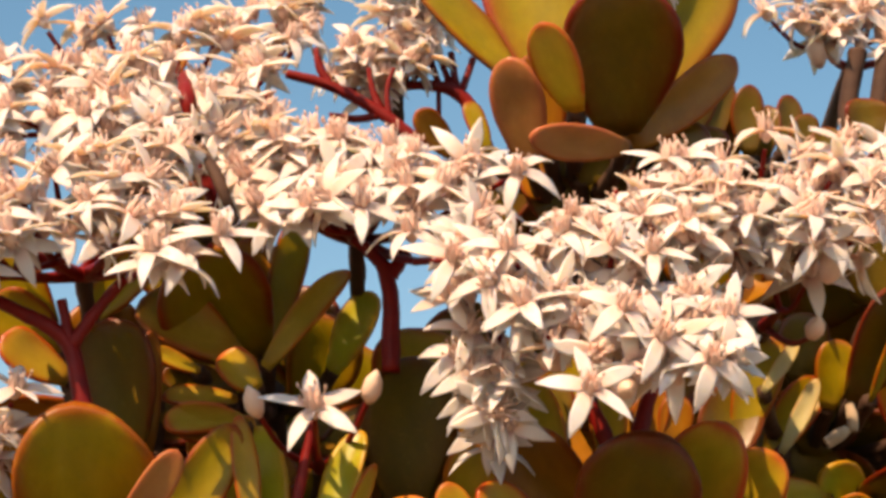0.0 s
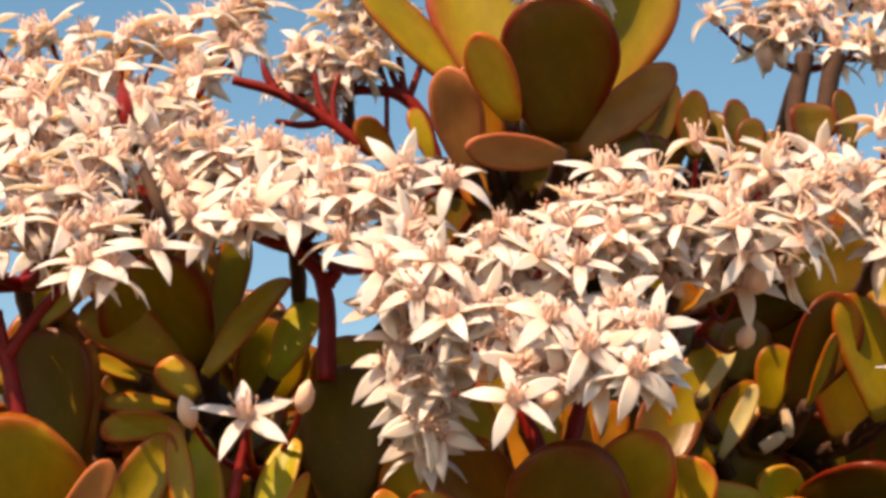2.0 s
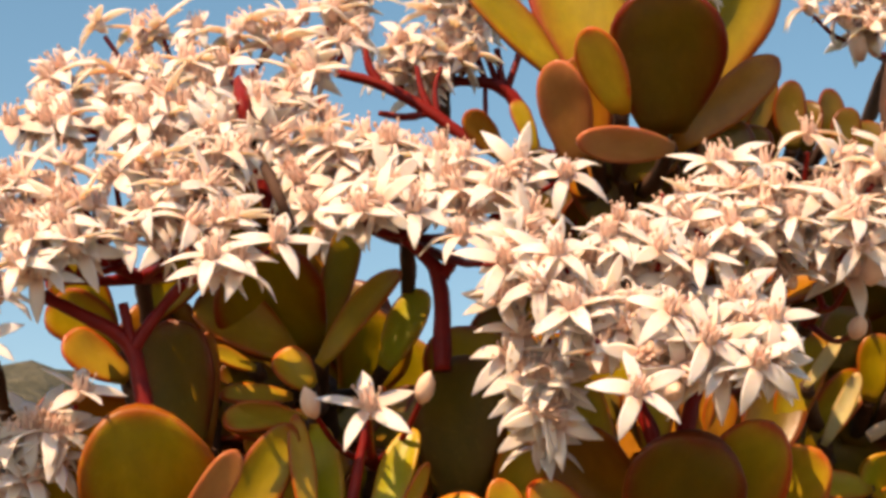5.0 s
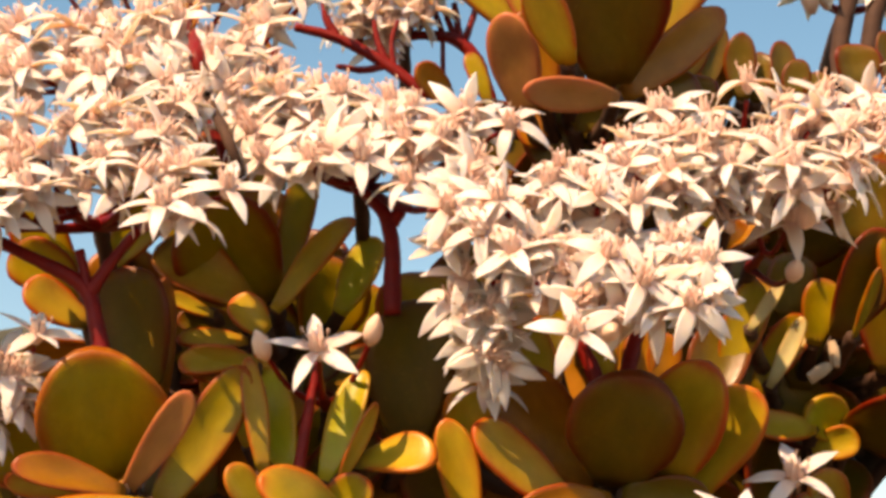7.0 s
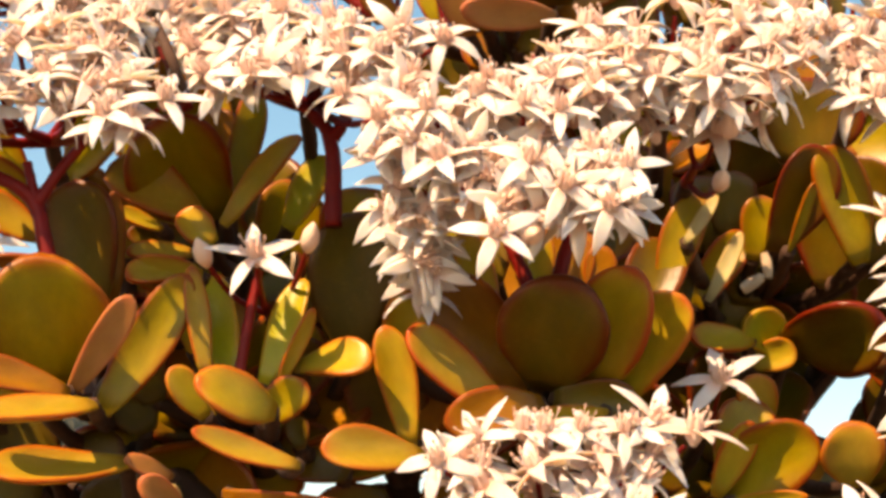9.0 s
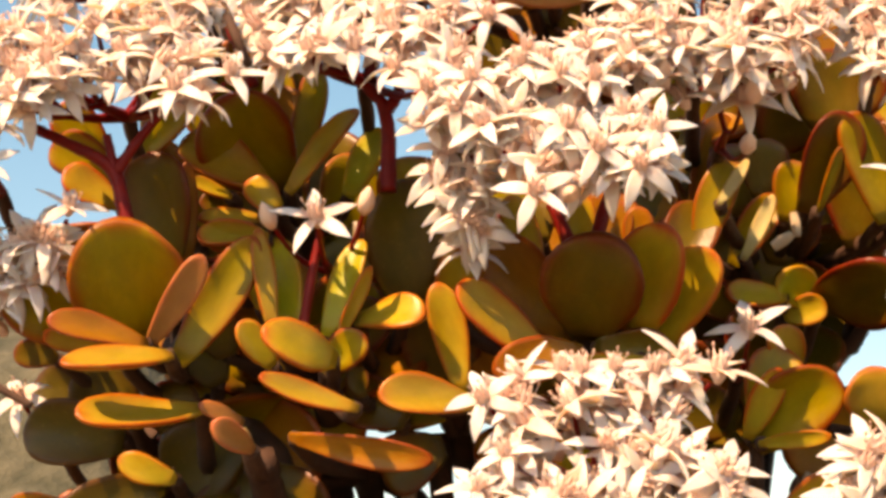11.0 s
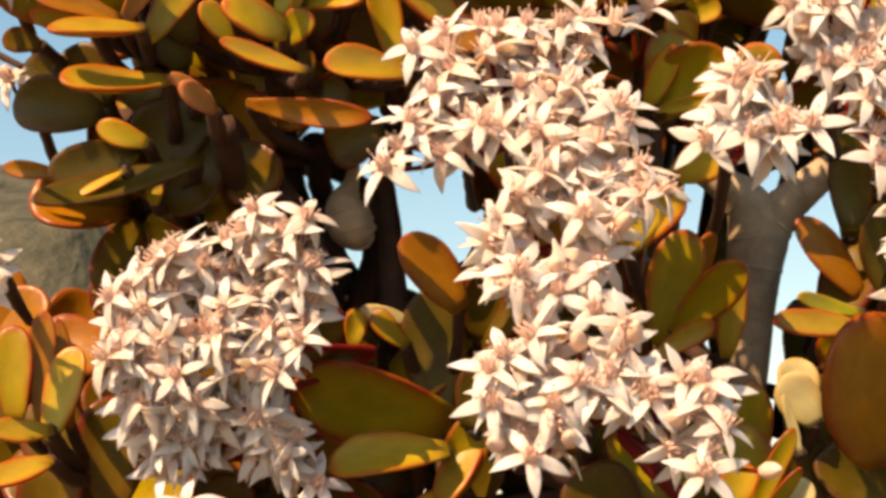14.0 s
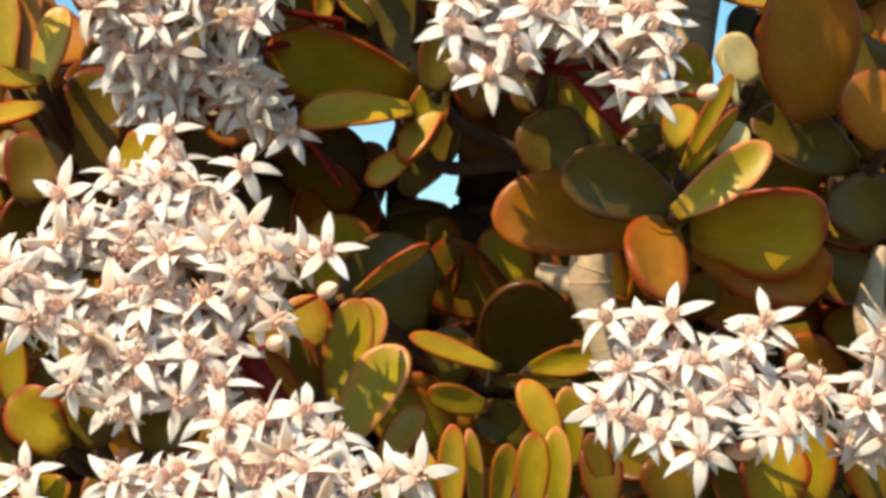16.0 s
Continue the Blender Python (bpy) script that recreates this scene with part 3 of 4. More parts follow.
ROSETTES["bottom_right"] = [
    ((.0608, .012, -.2445), (.059, .012, -.2272), .0102, 5, "d"),
    ((.0988, .01, -.2462), (.0987, .01, -.2285), .0166, 0, "g"),
    ((.0907, .02, -.2452), (.0938, .02, -.2284), .0156, 0, "d"),
    ((.0777, .02, -.245), (.0754, .02, -.2307), .0169, 0, "d"),
    ((.1089, .02, -.2441), (.1082, .02, -.226), .013, 0, "g"),
    ((.1246, .02, -.2444), (.1226, .02, -.2262), .0156, 0, "d"),
]
ROSETTES["bottom_left"] = [
    ((-.0375, -.024, -.2465), (-.0375, -.026, -.2338), .0141, 0, "y"),
    ((-.0624, .01, -.2286), (-.0714, .01, -.2145), .0141, 0, "g"),
    ((-.0435, .012, -.2277), (-.0345, .012, -.2163), .0167, 0, "d"),
    ((-.0545, .016, -.2275), (-.0597, .016, -.2145), .0156, 0, "d"),
    ((-.0731, .012, -.2183), (-.0745, .012, -.2028), .0077, 10, "g"),
    ((-.0605, -.012, -.2407), (-.0593, -.012, -.2335), .0097, 0, "g"),
    ((-.0356, .02, -.2291), (-.046, .02, -.2185), .0144, 0, "d"),
]
ROSETTES["behind_upper"] = [
    ((-.046, .092, .0493), (-.0493, .092, .061), .0076, 0, "b"),
    ((-.0379, .092, .0508), (-.0392, .092, .0616), .0069, 0, "o"),
    ((-.0553, .07, .029), (-.0581, .07, .0375), .0083, 0, "b"),
    ((-.0681, .082, .0413), (-.0709, .082, .0517), .0074, 0, "d"),
    ((-.045, .078, .0268), (-.0439, .078, .0364), .008, 0, "b"),
    ((-.0563, .1, .0651), (-.0549, .1, .0757), .0073, 0, "b"),
]
ROSETTES["left_gap"] = [
    ((-.0649, .062, -.0572), (-.0752, .062, -.0438), .0152, 0, "k"),
    ((-.0734, .066, -.0537), (-.0877, .066, -.0465), .013, 0, "k"),
    ((-.0546, .06, -.0604), (-.0573, .06, -.0489), .0128, 0, "k"),
]
TRUSSES["a_upper"] = ((0, .02, -.05), [
    (-.0776, .0662, .0644), (-.0655, .0663, .0645), (-.0824, .0508, .0507), (-.0681, .0508, .0507), (-.0586, .0531, .0528),
    (-.0506, .0663, .0645), (-.0432, .0726, .0702), (-.0366, .0775, .0747), (-.028, .082, .0791), (-.0312, .07, .0678),
    (-.0254, .0788, .0758), (-.0286, .0592, .0582), (-.0237, .0689, .0669), (-.0749, .0463, .0462), (-.0632, .042, .0418),
    (-.0539, .0509, .0509), (-.0451, .0509, .0509), (-.0366, .0543, .0539), (-.0851, .042, .0418), (-.078, .037, .0362),
    (-.0709, .0384, .0378), (-.0637, .0349, .0339), (-.057, .0399, .0395), (-.0481, .0406, .0403), (-.0376, .0421, .042),
    (-.0301, .043, .0429), (-.0879, .0348, .0337), (-.0425, .0385, .0379), (-.0389, .0343, .0332), (-.045, .0371, .0363),
    (-.0508, .0342, .0331), (-.0598, .0349, .0339),
], [])
TRUSSES["a_lower"] = ((0, .025, -.045), [
    (-.0842, .0223, .0233), (-.0755, .0215, .022), (-.0662, .0199, .0194), (-.0609, .0235, .0253), (-.0542, .0194, .0188),
    (-.0478, .0231, .0246), (-.0442, .0264, .03), (-.0713, .0166, .0143), (-.0803, .0174, .0155), (-.0788, .0117, .0068),
    (-.0719, .0109, .0056), (-.0625, .0141, .0106), (-.0806, .008, .0014), (-.0518, .0133, .0093), (-.0476, .0068, -.0003, 51),
    (-.0373, .0093, .0033, 17), (-.0565, .0158, .0131), (-.0437, .0146, .0112), (-.0882, .0141, .0105), (-.0909, .0199, .0193),
    (-.0491, .0182, .0169), (-.0756, .0141, .0105),
], [])
TRUSSES["b_band"] = ((0, .03, -.02), [
    (-.0296, .044, .0371), (-.0245, .042, .0347), (-.0195, .04, .0319), (-.0324, .038, .0317), (-.0267, .034, .0281), (-.0139, .038, .0301), (-.0085, .038, .0287),
    (-.0361, .0322, .0243), (-.0317, .0284, .0189), (-.0381, .037, .0313), (-.0281, .035, .0285), (-.0255, .0265, .0162),
    (-.0217, .0312, .0229), (-.0189, .0255, .0149), (-.0177, .0365, .0306), (-.0145, .0293, .0203), (-.0078, .0303, .0216),
    (-.0109, .0346, .0279), (-.0042, .0341, .0272), (-.0023, .0274, .0176), (-.0045, .0217, .0097), (.0029, .0298, .021),
    (.0064, .0227, .011), (.0062, .0336, .0265), (.0131, .0303, .0216, 40), (.0015, .0163, .0025, 30), (.0085, .017, .0034),
    (-.0134, .0246, .0136), (-.0309, .0241, .013), (-.0223, .0241, .013), 
], [])
TRUSSES["c_front"] = ((0, .04, -.02), [
    (.0172, .0128, .0043), (.0286, .0119, .0021), (.0223, .0146, .0093), (.0087, .0099, -.0034), (.0122, .0115, .001),
    (.0191, .0092, -.005), (.026, .0086, -.0066), (.017, .0061, -.0131), (.0296, .0074, -.0097), (.0351, .0056, -.0141, 37),
    (.0427, .004, -.0182, 34), (.0235, .002, -.0231, 32), (.0333, .0092, -.0049), (.0401, .0082, -.0076), (.0481, .0051, -.0155),
    (.0464, .0072, -.0102), (.026, .0138, .0071), (.0352, .0117, .0016), (.0425, .0103, -.0022), (.0386, .0061, -.0129),
    (.0137, .0082, -.0076),
], [])
TRUSSES["c_shade"] = ((0, .03, -.02), [
    (.0021, .0225, -.0033), (.0051, .0235, -.0071), (.0105, .0239, -.0085), (.0065, .0255, -.0147), (.0115, .026, -.0166),
    (.0129, .0247, -.0118), (.005, .022, -.0014), (.008, .027, -.0204), (.0119, .0277, -.0232), (.0031, .0245, -.0109),
], [])
TRUSSES["d_right"] = ((0, .025, -.04), [
    (.0305, .0254, .0181), (.0439, .0325, .0289), (.0378, .0281, .0221), (.0452, .0272, .0208), (.0537, .0263, .0195),
    (.0594, .0325, .0289), (.0634, .029, .0235), (.0701, .0272, .0208), (.0638, .0219, .013), (.0733, .0316, .0276),
    (.0796, .032, .0282), (.0828, .0254, .0182), (.0833, .0325, .029), (.0445, .0188, .0085), (.0401, .0228, .0142),
    (.0358, .0197, .0098), (.0537, .021, .0117), (.0594, .0246, .0169), (.0656, .0188, .0085), (.0757, .0254, .0182),
    (.0763, .0202, .0104), (.0492, .0237, .0156),
], [])
TRUSSES["d_edge"] = ((0, .025, -.04), [
    (.0934, .0347, .0231), (.0958, .04, .0337), (.0942, .03, .0143), (.0899, .0367, .0271), (.1011, .0333, .0206),
    (.1051, .038, .0297), (.0971, .028, .0106), (.109, .0347, .0231),
], [])
TRUSSES["e_single"] = ((0, .03, -.025), [
    (.0671, .0401, .0048, 66), (.0628, .0411, .0115),
], [(.0676, .04, -.0048)])
TRUSSES["e_far"] = ((0, .02, -.04), [
    (.0815, .131, .0939), (.0896, .1335, .0985), (.0955, .13, .0921), (.1042, .132, .0958),
    (.1102, .1295, .0912), (.1205, .132, .0958), (.1164, .136, .1033),
    (.0999, .136, .1033), (.1276, .129, .0903), (.1101, .138, .1071), (.095, .138, .1085), (.1278, .137, .1053),
], [])
TRUSSES["t_above"] = ((0, .03, -.02), [
    (.0348, .0486, .0702), (.0404, .0488, .0697), (.0281, .0475, .0733), (.047, .0475, .0734), (.037, .0464, .0765),
    (.0303, .0457, .0785), (.0436, .0457, .0786), (.0237, .0461, .0775), (.0503, .0457, .0786), (.0214, .0443, .0826),
    (.0347, .0443, .0827), (.0413, .0436, .0848),
], [])
# Unseen truss, added high above top_a only to cast shade on it.
TRUSSES["t_shade_caster"] = ((0, .03, -.02), [
    (-.0119, 0, .151), (-.0063, 0, .151), (-.0007, 0, .1511), (.0049, 0, .1511), (.0105, 0, .1511),
    (-.0091, .0039, .1476), (-.0034, .0039, .1477), (.0022, .0039, .1477), (.0079, .0039, .1477), (.0135, .0039, .1477),
    (-.0119, .0078, .1441), (-.0062, .0078, .1441), (-.0005, .0078, .1442), (.0052, .0078, .1442), (.0109, .0078, .1442),
    (-.009, .0117, .1405), (-.0033, .0117, .1406), (.0024, .0117, .1406), (.0082, .0117, .1406), (.0139, .0117, .1406),
], [])
# Added out of sight over f_far to keep its flowers in shade.
TRUSSES["f_shade_caster"] = ((0, .02, -.04), [
    (-.026, .080, .143), (-.018, .083, .141), (-.022, .089, .136), (-.014, .091, .134), (-.010, .086, .140),
], [])
TRUSSES["v_right"] = ((0, .04, -.03), [
    (.0992, .0345, -.0143, 30), (.107, .0348, -.0129), (.1007, .0316, -.0343, 50), (.1073, .0331, -.0241), (.1067, .031, -.0379),
    (.1034, .0298, -.0459), (.1129, .034, -.0187), (.1129, .0319, -.0326), (.1104, .03, -.0448),
], [])
TRUSSES["x_right"] = ((0, .04, -.03), [
    (.1154, 0, -.0952), (.1196, 0, -.0997), (.1174, 0, -.106), (.1183, 0, -.1136), (.1235, 0, -.108),
    (.124, 0, -.0979),
], [])
TRUSSES["f_far"] = ((0, .02, -.04), [
    (-.0114, .1127, .0835), (-.0037, .1133, .0858), (.0014, .1144, .0904), (.0066, .1154, .0943), (-.0138, .1104, .0744),
    (-.0062, .111, .0767), (-.0165, .1121, .0812), (-.0213, .1096, .0714), (.0002, .1115, .079), (-.0012, .1162, .0974),
    (-.009, .1146, .0912),
], [])
TRUSSES["g_single"] = ((0, .03, -.025), [
    (-.0211, .025, -.0226, 34),
], [(-.0311, .03, -.0211), (-.0119, .03, -.0185)])
TRUSSES["h_upper"] = ((0, .05, -.02), [
    (.0137, -.0041, -.0644), (.0203, -.0052, -.0674), (.0271, -.0012, -.0579), (.0368, -.0015, -.0589), (.0441, -.0012, -.0584),
    (.0503, .0003, -.055), (.0549, -.0017, -.0601), (.0178, -.0085, -.0749), (.0293, -.0047, -.0663), (.0351, -.007, -.072),
    (.0437, -.0047, -.0667), (.0445, -.0079, -.0743), (.0517, -.0076, -.0738), (.0242, -.0108, -.0804), (.0307, -.0117, -.0826),
    (.0125, -.0111, -.0807), (.0089, -.0131, -.0853), (.0382, -.0122, -.0842), (.051, -.0128, -.0859), (.0572, -.0105, -.0807),
    (.0611, -.0152, -.0914), (.0198, -.0017, -.059), (.0183, -.014, -.0875), (.0078, -.0157, -.0911),
], [])
TRUSSES["h_lower"] = ((0, .05, -.015), [
    (.0422, -.0139, -.0876), (.0542, -.0147, -.0917), (.0483, -.0151, -.0934), (.0332, -.0159, -.0966), (.0295, -.0172, -.102),
    (.047, -.0173, -.1031, 20), (.0545, -.0161, -.0978), (.0338, -.0198, -.1138, 49), (.0268, -.0195, -.1122), (.0359, -.021, -.1189),
    (.0504, -.0191, -.111), (.0482, -.0217, -.1222, 10), (.0391, -.0151, -.0931), (.0643, -.0157, -.0963),
], [(.0412, -.018, -.1129), (.0547, -.018, -.1046)])
TRUSSES["r_single"] = ((0, .03, -.025), [
    (.0668, .045, -.0436, 28),
], [])
TRUSSES["i_left"] = ((.01, .05, -.01), [
    (-.0239, .016, -.0935), (-.0127, .0162, -.0963), (-.0303, .0164, -.1002), (-.0209, .0164, -.101), (-.0328, .0167, -.1057),
    (-.0479, .0165, -.1028), (-.0403, .0165, -.1024), (-.0179, .0168, -.1074), (-.0103, .0167, -.1051), (-.0111, .017, -.1119),
    (-.0254, .017, -.1109), (-.0429, .0169, -.1092), (-.0529, .0169, -.1089), (-.058, .0171, -.1137), (-.048, .0172, -.1146),
    (-.038, .0173, -.1168), (-.0305, .0172, -.1151), (-.0218, .0173, -.1171), (-.0144, .0176, -.1224), (-.0207, .0177, -.1228),
    (-.0331, .0176, -.1224), (-.0431, .0176, -.1216), (-.0518, .0175, -.1201), (-.0569, .0178, -.1249), (-.0494, .0179, -.1276),
    (-.0406, .018, -.129), (-.0283, .018, -.1281), (-.0195, .018, -.129),
], [])
TRUSSES["i_lower"] = ((.01, .05, 0), [
    (-.0547, .02, -.1322), (-.0464, .022, -.1347), (-.0376, .0223, -.135), (-.0523, .0267, -.1405), (-.0436, .0277, -.1419),
    (-.0343, .0251, -.1385), (-.0458, .0334, -.1491), (-.0389, .0307, -.1456), (-.0486, .0315, -.1466), (-.0277, .0233, -.1363),
    (-.0217, .0254, -.1389), (-.0262, .0309, -.1459), (-.017, .0283, -.1425), (-.0128, .036, -.1523), (-.0201, .033, -.1485),
], [])
TRUSSES["j_right"] = ((0, .05, -.02), [
    (.0333, -.0241, -.1277), (.0285, -.0255, -.1412, 56), (.0387, -.0247, -.1336), (.0447, -.025, -.1371), (.0398, -.0255, -.1417, 34),
    (.0532, -.0246, -.1328), (.0485, -.0252, -.1383), (.0653, -.0249, -.1365), (.0735, -.025, -.1378), (.0719, -.026, -.1467),
    (.0676, -.0269, -.1552, 20), (.059, -.0253, -.1397), (.0353, -.0266, -.1516, 55), (.0275, -.0248, -.1344), (.0378, -.024, -.1267),
    (.0535, -.024, -.1271),
], [(.0449, -.025, -.1298), (.0288, -.025, -.1489), (.0427, -.025, -.1483), (.0627, -.025, -.1448), (.0799, -.025, -.1551), (.0556, -.025, -.1284)])
TRUSSES["k_right"] = ((0, .05, -.02), [
    (.0786, -.0299, -.0742), (.0773, -.0293, -.0798), (.0714, -.0284, -.0886), (.0803, -.0284, -.0894, 54), (.0916, -.0286, -.0881, 2),
    (.0819, -.0297, -.0766),
], [(.0863, -.025, -.0808)])
TRUSSES["l_right"] = ((0, .05, -.02), [
    (.1024, 0, -.0561, 18), (.1006, 0, -.0667), (.1106, 0, -.0614), (.1117, 0, -.0726), (.1078, 0, -.0675),
    (.0941, 0, -.0534), (.1179, 0, -.0591), (.1173, 0, -.0691), (.1066, 0, -.0462), (.1139, 0, -.0452),
    (.1114, 0, -.0886),
], [])
TRUSSES["m_left"] = ((0, .05, -.02), [
    (-.0361, -.004, -.1601, 18), (-.0418, -.0077, -.1682), (-.0194, -.0077, -.1685, 10), (-.0311, -.0086, -.1703), (-.0467, -.0083, -.1694),
    (-.0587, -.0101, -.1732), (-.0637, -.0156, -.1849), (-.0508, -.0131, -.1799), (-.041, -.0125, -.1787), (-.0295, -.0113, -.1763),
    (-.0176, -.0131, -.1804), (-.059, -.015, -.1837), (-.0466, -.0162, -.1864), (-.0356, -.0162, -.1866), (-.0247, -.0156, -.1855),
    (-.0149, -.0168, -.1882), (-.0015, -.0162, -.1871, 8), (-.0377, -.0101, -.1735),
], [])
TRUSSES["m_lower"] = ((0, .05, -.01), [
    (-.0656, -.0181, -.1912), (-.0571, -.0183, -.195), (-.0474, -.0183, -.1951), (-.0378, -.0181, -.1922), (-.0293, -.0184, -.1966),
    (-.0208, -.0182, -.1931), (-.0136, -.0183, -.1956), (-.0666, -.0186, -.1997), (-.0594, -.0187, -.2016), (-.0509, -.0189, -.2048),
    (-.0401, -.0187, -.2013), (-.0316, -.0188, -.2032), (-.0544, -.0195, -.2143), (-.046, -.0192, -.2096), (-.0376, -.0192, -.2098),
    (-.028, -.0192, -.2087), (-.0411, -.0196, -.2151), (-.0232, -.0195, -.2148), (-.0423, -.0199, -.2205), (-.0477, -.0198, -.2186),
    (-.0123, -.0187, -.2023), (-.0255, -.02, -.2213), (-.073, -.0178, -.1862), (-.074, -.0184, -.1959),
], [(-.0188, -.02, -.1969), (-.0014, -.02, -.1959), (-.0123, -.02, -.2066)])
TRUSSES["n_bottom"] = ((0, .05, -.02), [
    (-.0048, -.0258, -.2223, 20), (-.0212, -.0267, -.2233), (-.013, -.0258, -.2222), (-.0057, -.03, -.2282), (.0013, -.0287, -.2265),
    (-.0218, -.0317, -.2302), (-.0141, -.0333, -.2326), (-.0378, -.0338, -.2329), (-.0296, -.0346, -.2341), (-.0456, -.035, -.2345),
    (-.0043, -.0342, -.2339), (.0049, -.0333, -.2329), (.0119, -.0346, -.2347), (.0182, -.0346, -.2348), (-.0405, -.038, -.2401),
    (-.02, -.038, -.2404), (.0028, -.038, -.2408), (-.0086, -.038, -.2417),
], [])
TRUSSES["n_corner"] = ((0, .05, -.02), [
    (-.065, -.02, -.2321), (-.0721, -.02, -.2355), (-.0625, -.02, -.2392),
], [])
TRUSSES["o_right"] = ((0, .05, -.02), [
    (.0728, -.022, -.2032, 18), (.0596, -.0225, -.2042), (.0651, -.0257, -.2116), (.0708, -.0267, -.214), (.0787, -.0257, -.2118),
    (.0918, -.0225, -.2047, 28), (.0863, -.0262, -.2131), (.0822, -.0288, -.219), (.0563, -.0298, -.2209), (.0642, -.0314, -.2246),
    (.076, -.0306, -.223), (.0765, -.0343, -.2311, 54), (.0924, -.0303, -.2226), (.1025, -.0272, -.2157), (.093, -.0324, -.2273),
    (.0866, -.0246, -.2095), (.059, -.0267, -.2139), (.1005, -.0306, -.2233),
], [(.0966, -.028, -.2133), (.0867, -.028, -.2301)])
TRUSSES["p_right"] = ((0, .05, -.02), [
    (.1184, -.015, -.2071), (.1163, -.015, -.2143), (.1142, -.015, -.2215), (.1103, -.015, -.2299), (.1182, -.015, -.2288),
    (.124, -.015, -.2192), (.1256, -.015, -.2096),
], [])
TRUSSES["q_left"] = ((0, .03, -.03), [
    (-.0913, .01, .0063), (-.0885, .01, -.0041), (-.0857, .01, -.0125), (-.0905, .01, -.0181), (-.0974, .01, .0013),
    (-.0982, .01, -.0102), (-.0836, .01, -.0004),
], [])
TRUSSES["r_left"] = ((0, .03, -.03), [
    (-.0767, .0203, -.0233), (-.0711, .02, -.0209), (-.0881, .0209, -.0279), (-.083, .0216, -.0337), (-.0906, .0218, -.0347),
    (-.0918, .0205, -.0241), (-.0818, .0206, -.0256), (-.0981, .0212, -.0301), (-.0994, .0222, -.0376), (-.0742, .0209, -.0283),
], [])
TRUSSES["s_left"] = ((0, .04, -.02), [
    (-.0793, 0, -.1046), (-.0843, 0, -.0933), (-.0869, 0, -.0826), (-.0827, 0, -.1109), (-.0888, 0, -.1014),
    (-.0902, 0, -.092),
], [])
TRUSSES["s_bit"] = ((0, .04, -.02), [
    (-.0874, .05, -.053),
], [])
STALKS.append(("d", [((-.0351, .026, .011), .0009), ((-.0369, .022, .0151), .001), ((-.0387, .023, .0199), .0011), ((-.0414, .03, .0252), .001), ((-.0444, .044, .0343), .001), ((-.0462, .055, .0439), .001)]))
STALKS.append(("r", [((-.0444, .05, .0345), .0009), ((-.0447, .037, .0343), .0011), ((-.0451, .034, .0364), .0014), ((-.0458, .036, .0396), .0015), ((-.0472, .046, .0465), .0012)]))
STALKS.append(("r", [((-.06, .026, -.0226), .0017), ((-.0614, .026, -.0157), .0016), ((-.0633, .026, -.0087), .0014), ((-.0713, .026, -.0046), .0012), ((-.0804, .026, -.0001), .0011)]))
STALKS.append(("r", [((-.063, .026, -.0099), .0012), ((-.0637, .026, -.0067), .001), ((-.0649, .026, -.0022), .0009)]))
STALKS.append(("r", [((-.0626, .026, -.0101), .0013), ((-.0593, .026, -.0046), .0011), ((-.0542, .026, .0017), .0009)]))
STALKS.append(("r", [((-.0082, .047, -.0101), .0017), ((-.0083, .047, .008), .0016), ((-.0115, .047, .0122), .0012), ((-.0151, .047, .0152), .0011)]))
STALKS.append(("r", [((-.0083, .047, .008), .0015), ((-.0055, .047, .0127), .0014)]))
STALKS.append(("r", [((.031, .04, -.0278), .0016), ((.0286, .04, -.02), .0014), ((.0263, .04, -.0155), .0012)]))
STALKS.append(("r", [((.0349, .04, -.0268), .0016), ((.0372, .04, -.0178), .0014), ((.039, .04, -.0128), .0012)]))
STALKS.append(("r", [((-.0251, .036, -.0412), .0012), ((-.0236, .036, -.0314), .001), ((-.0218, .036, -.0215), .0008)]))
STALKS.append(("r", [((-.0392, .058, .0176), .0014), ((-.0439, .058, .0301), .0013), ((-.0467, .058, .036), .0012)]))
STALKS.append(("r", [((-.0488, .068, .0451), .0013), ((-.0508, .068, .0523), .0014)]))
STALKS.append(("r", [((-.0008, .1, .0512), .0014), ((-.0107, .1, .0591), .0014), ((-.0218, .1, .0655), .0012), ((-.0312, .1, .0678), .001)]))
STALKS.append(("r", [((-.0107, .1, .0585), .001), ((-.0156, .1, .0571), .0009), ((-.0217, .1, .0584), .0006)]))
STALKS.append(("r", [((-.0107, .1, .0594), .001), ((-.0126, .1, .0646), .0007), ((-.0132, .1, .0692), .0006)]))
STALKS.append(("r", [((-.0218, .1, .0655), .0011), ((-.0241, .1, .0692), .001), ((-.0247, .1, .0738), .0007)]))
STALKS.append(("r", [((-.0088, .1, .0581), .0007), ((-.0095, .1, .0646), .0006), ((-.0077, .1, .0692), .0005)]))
STALKS.append(("r", [((.0137, .12, .0562), .0017), ((.0111, .12, .0657), .0017), ((.0066, .12, .0719), .0016), ((-.0012, .12, .0732), .0012), ((-.0077, .12, .0718), .0008)]))
STALKS.append(("r", [((.0066, .12, .0719), .0009), ((.0053, .12, .0808), .0008)]))
STALKS.append(("r", [((.0079, .12, .0719), .0009), ((.0105, .12, .0795), .0008)]))
STALKS.append(("r", [((.0027, .12, .0725), .0008), ((.0001, .12, .0808), .0007)]))
STALKS.append(("r", [((.0025, .12, .0589), .0006), ((.0025, .12, .0725), .0006)]))
STALKS.append(("r", [((.0053, .12, .0725), .0008), ((.002, .12, .0815), .0007)]))
STALKS.append(("r", [((-.0064, .12, .0718), .0008), ((-.0103, .12, .078), .0008), ((-.0129, .12, .0739), .0005)]))
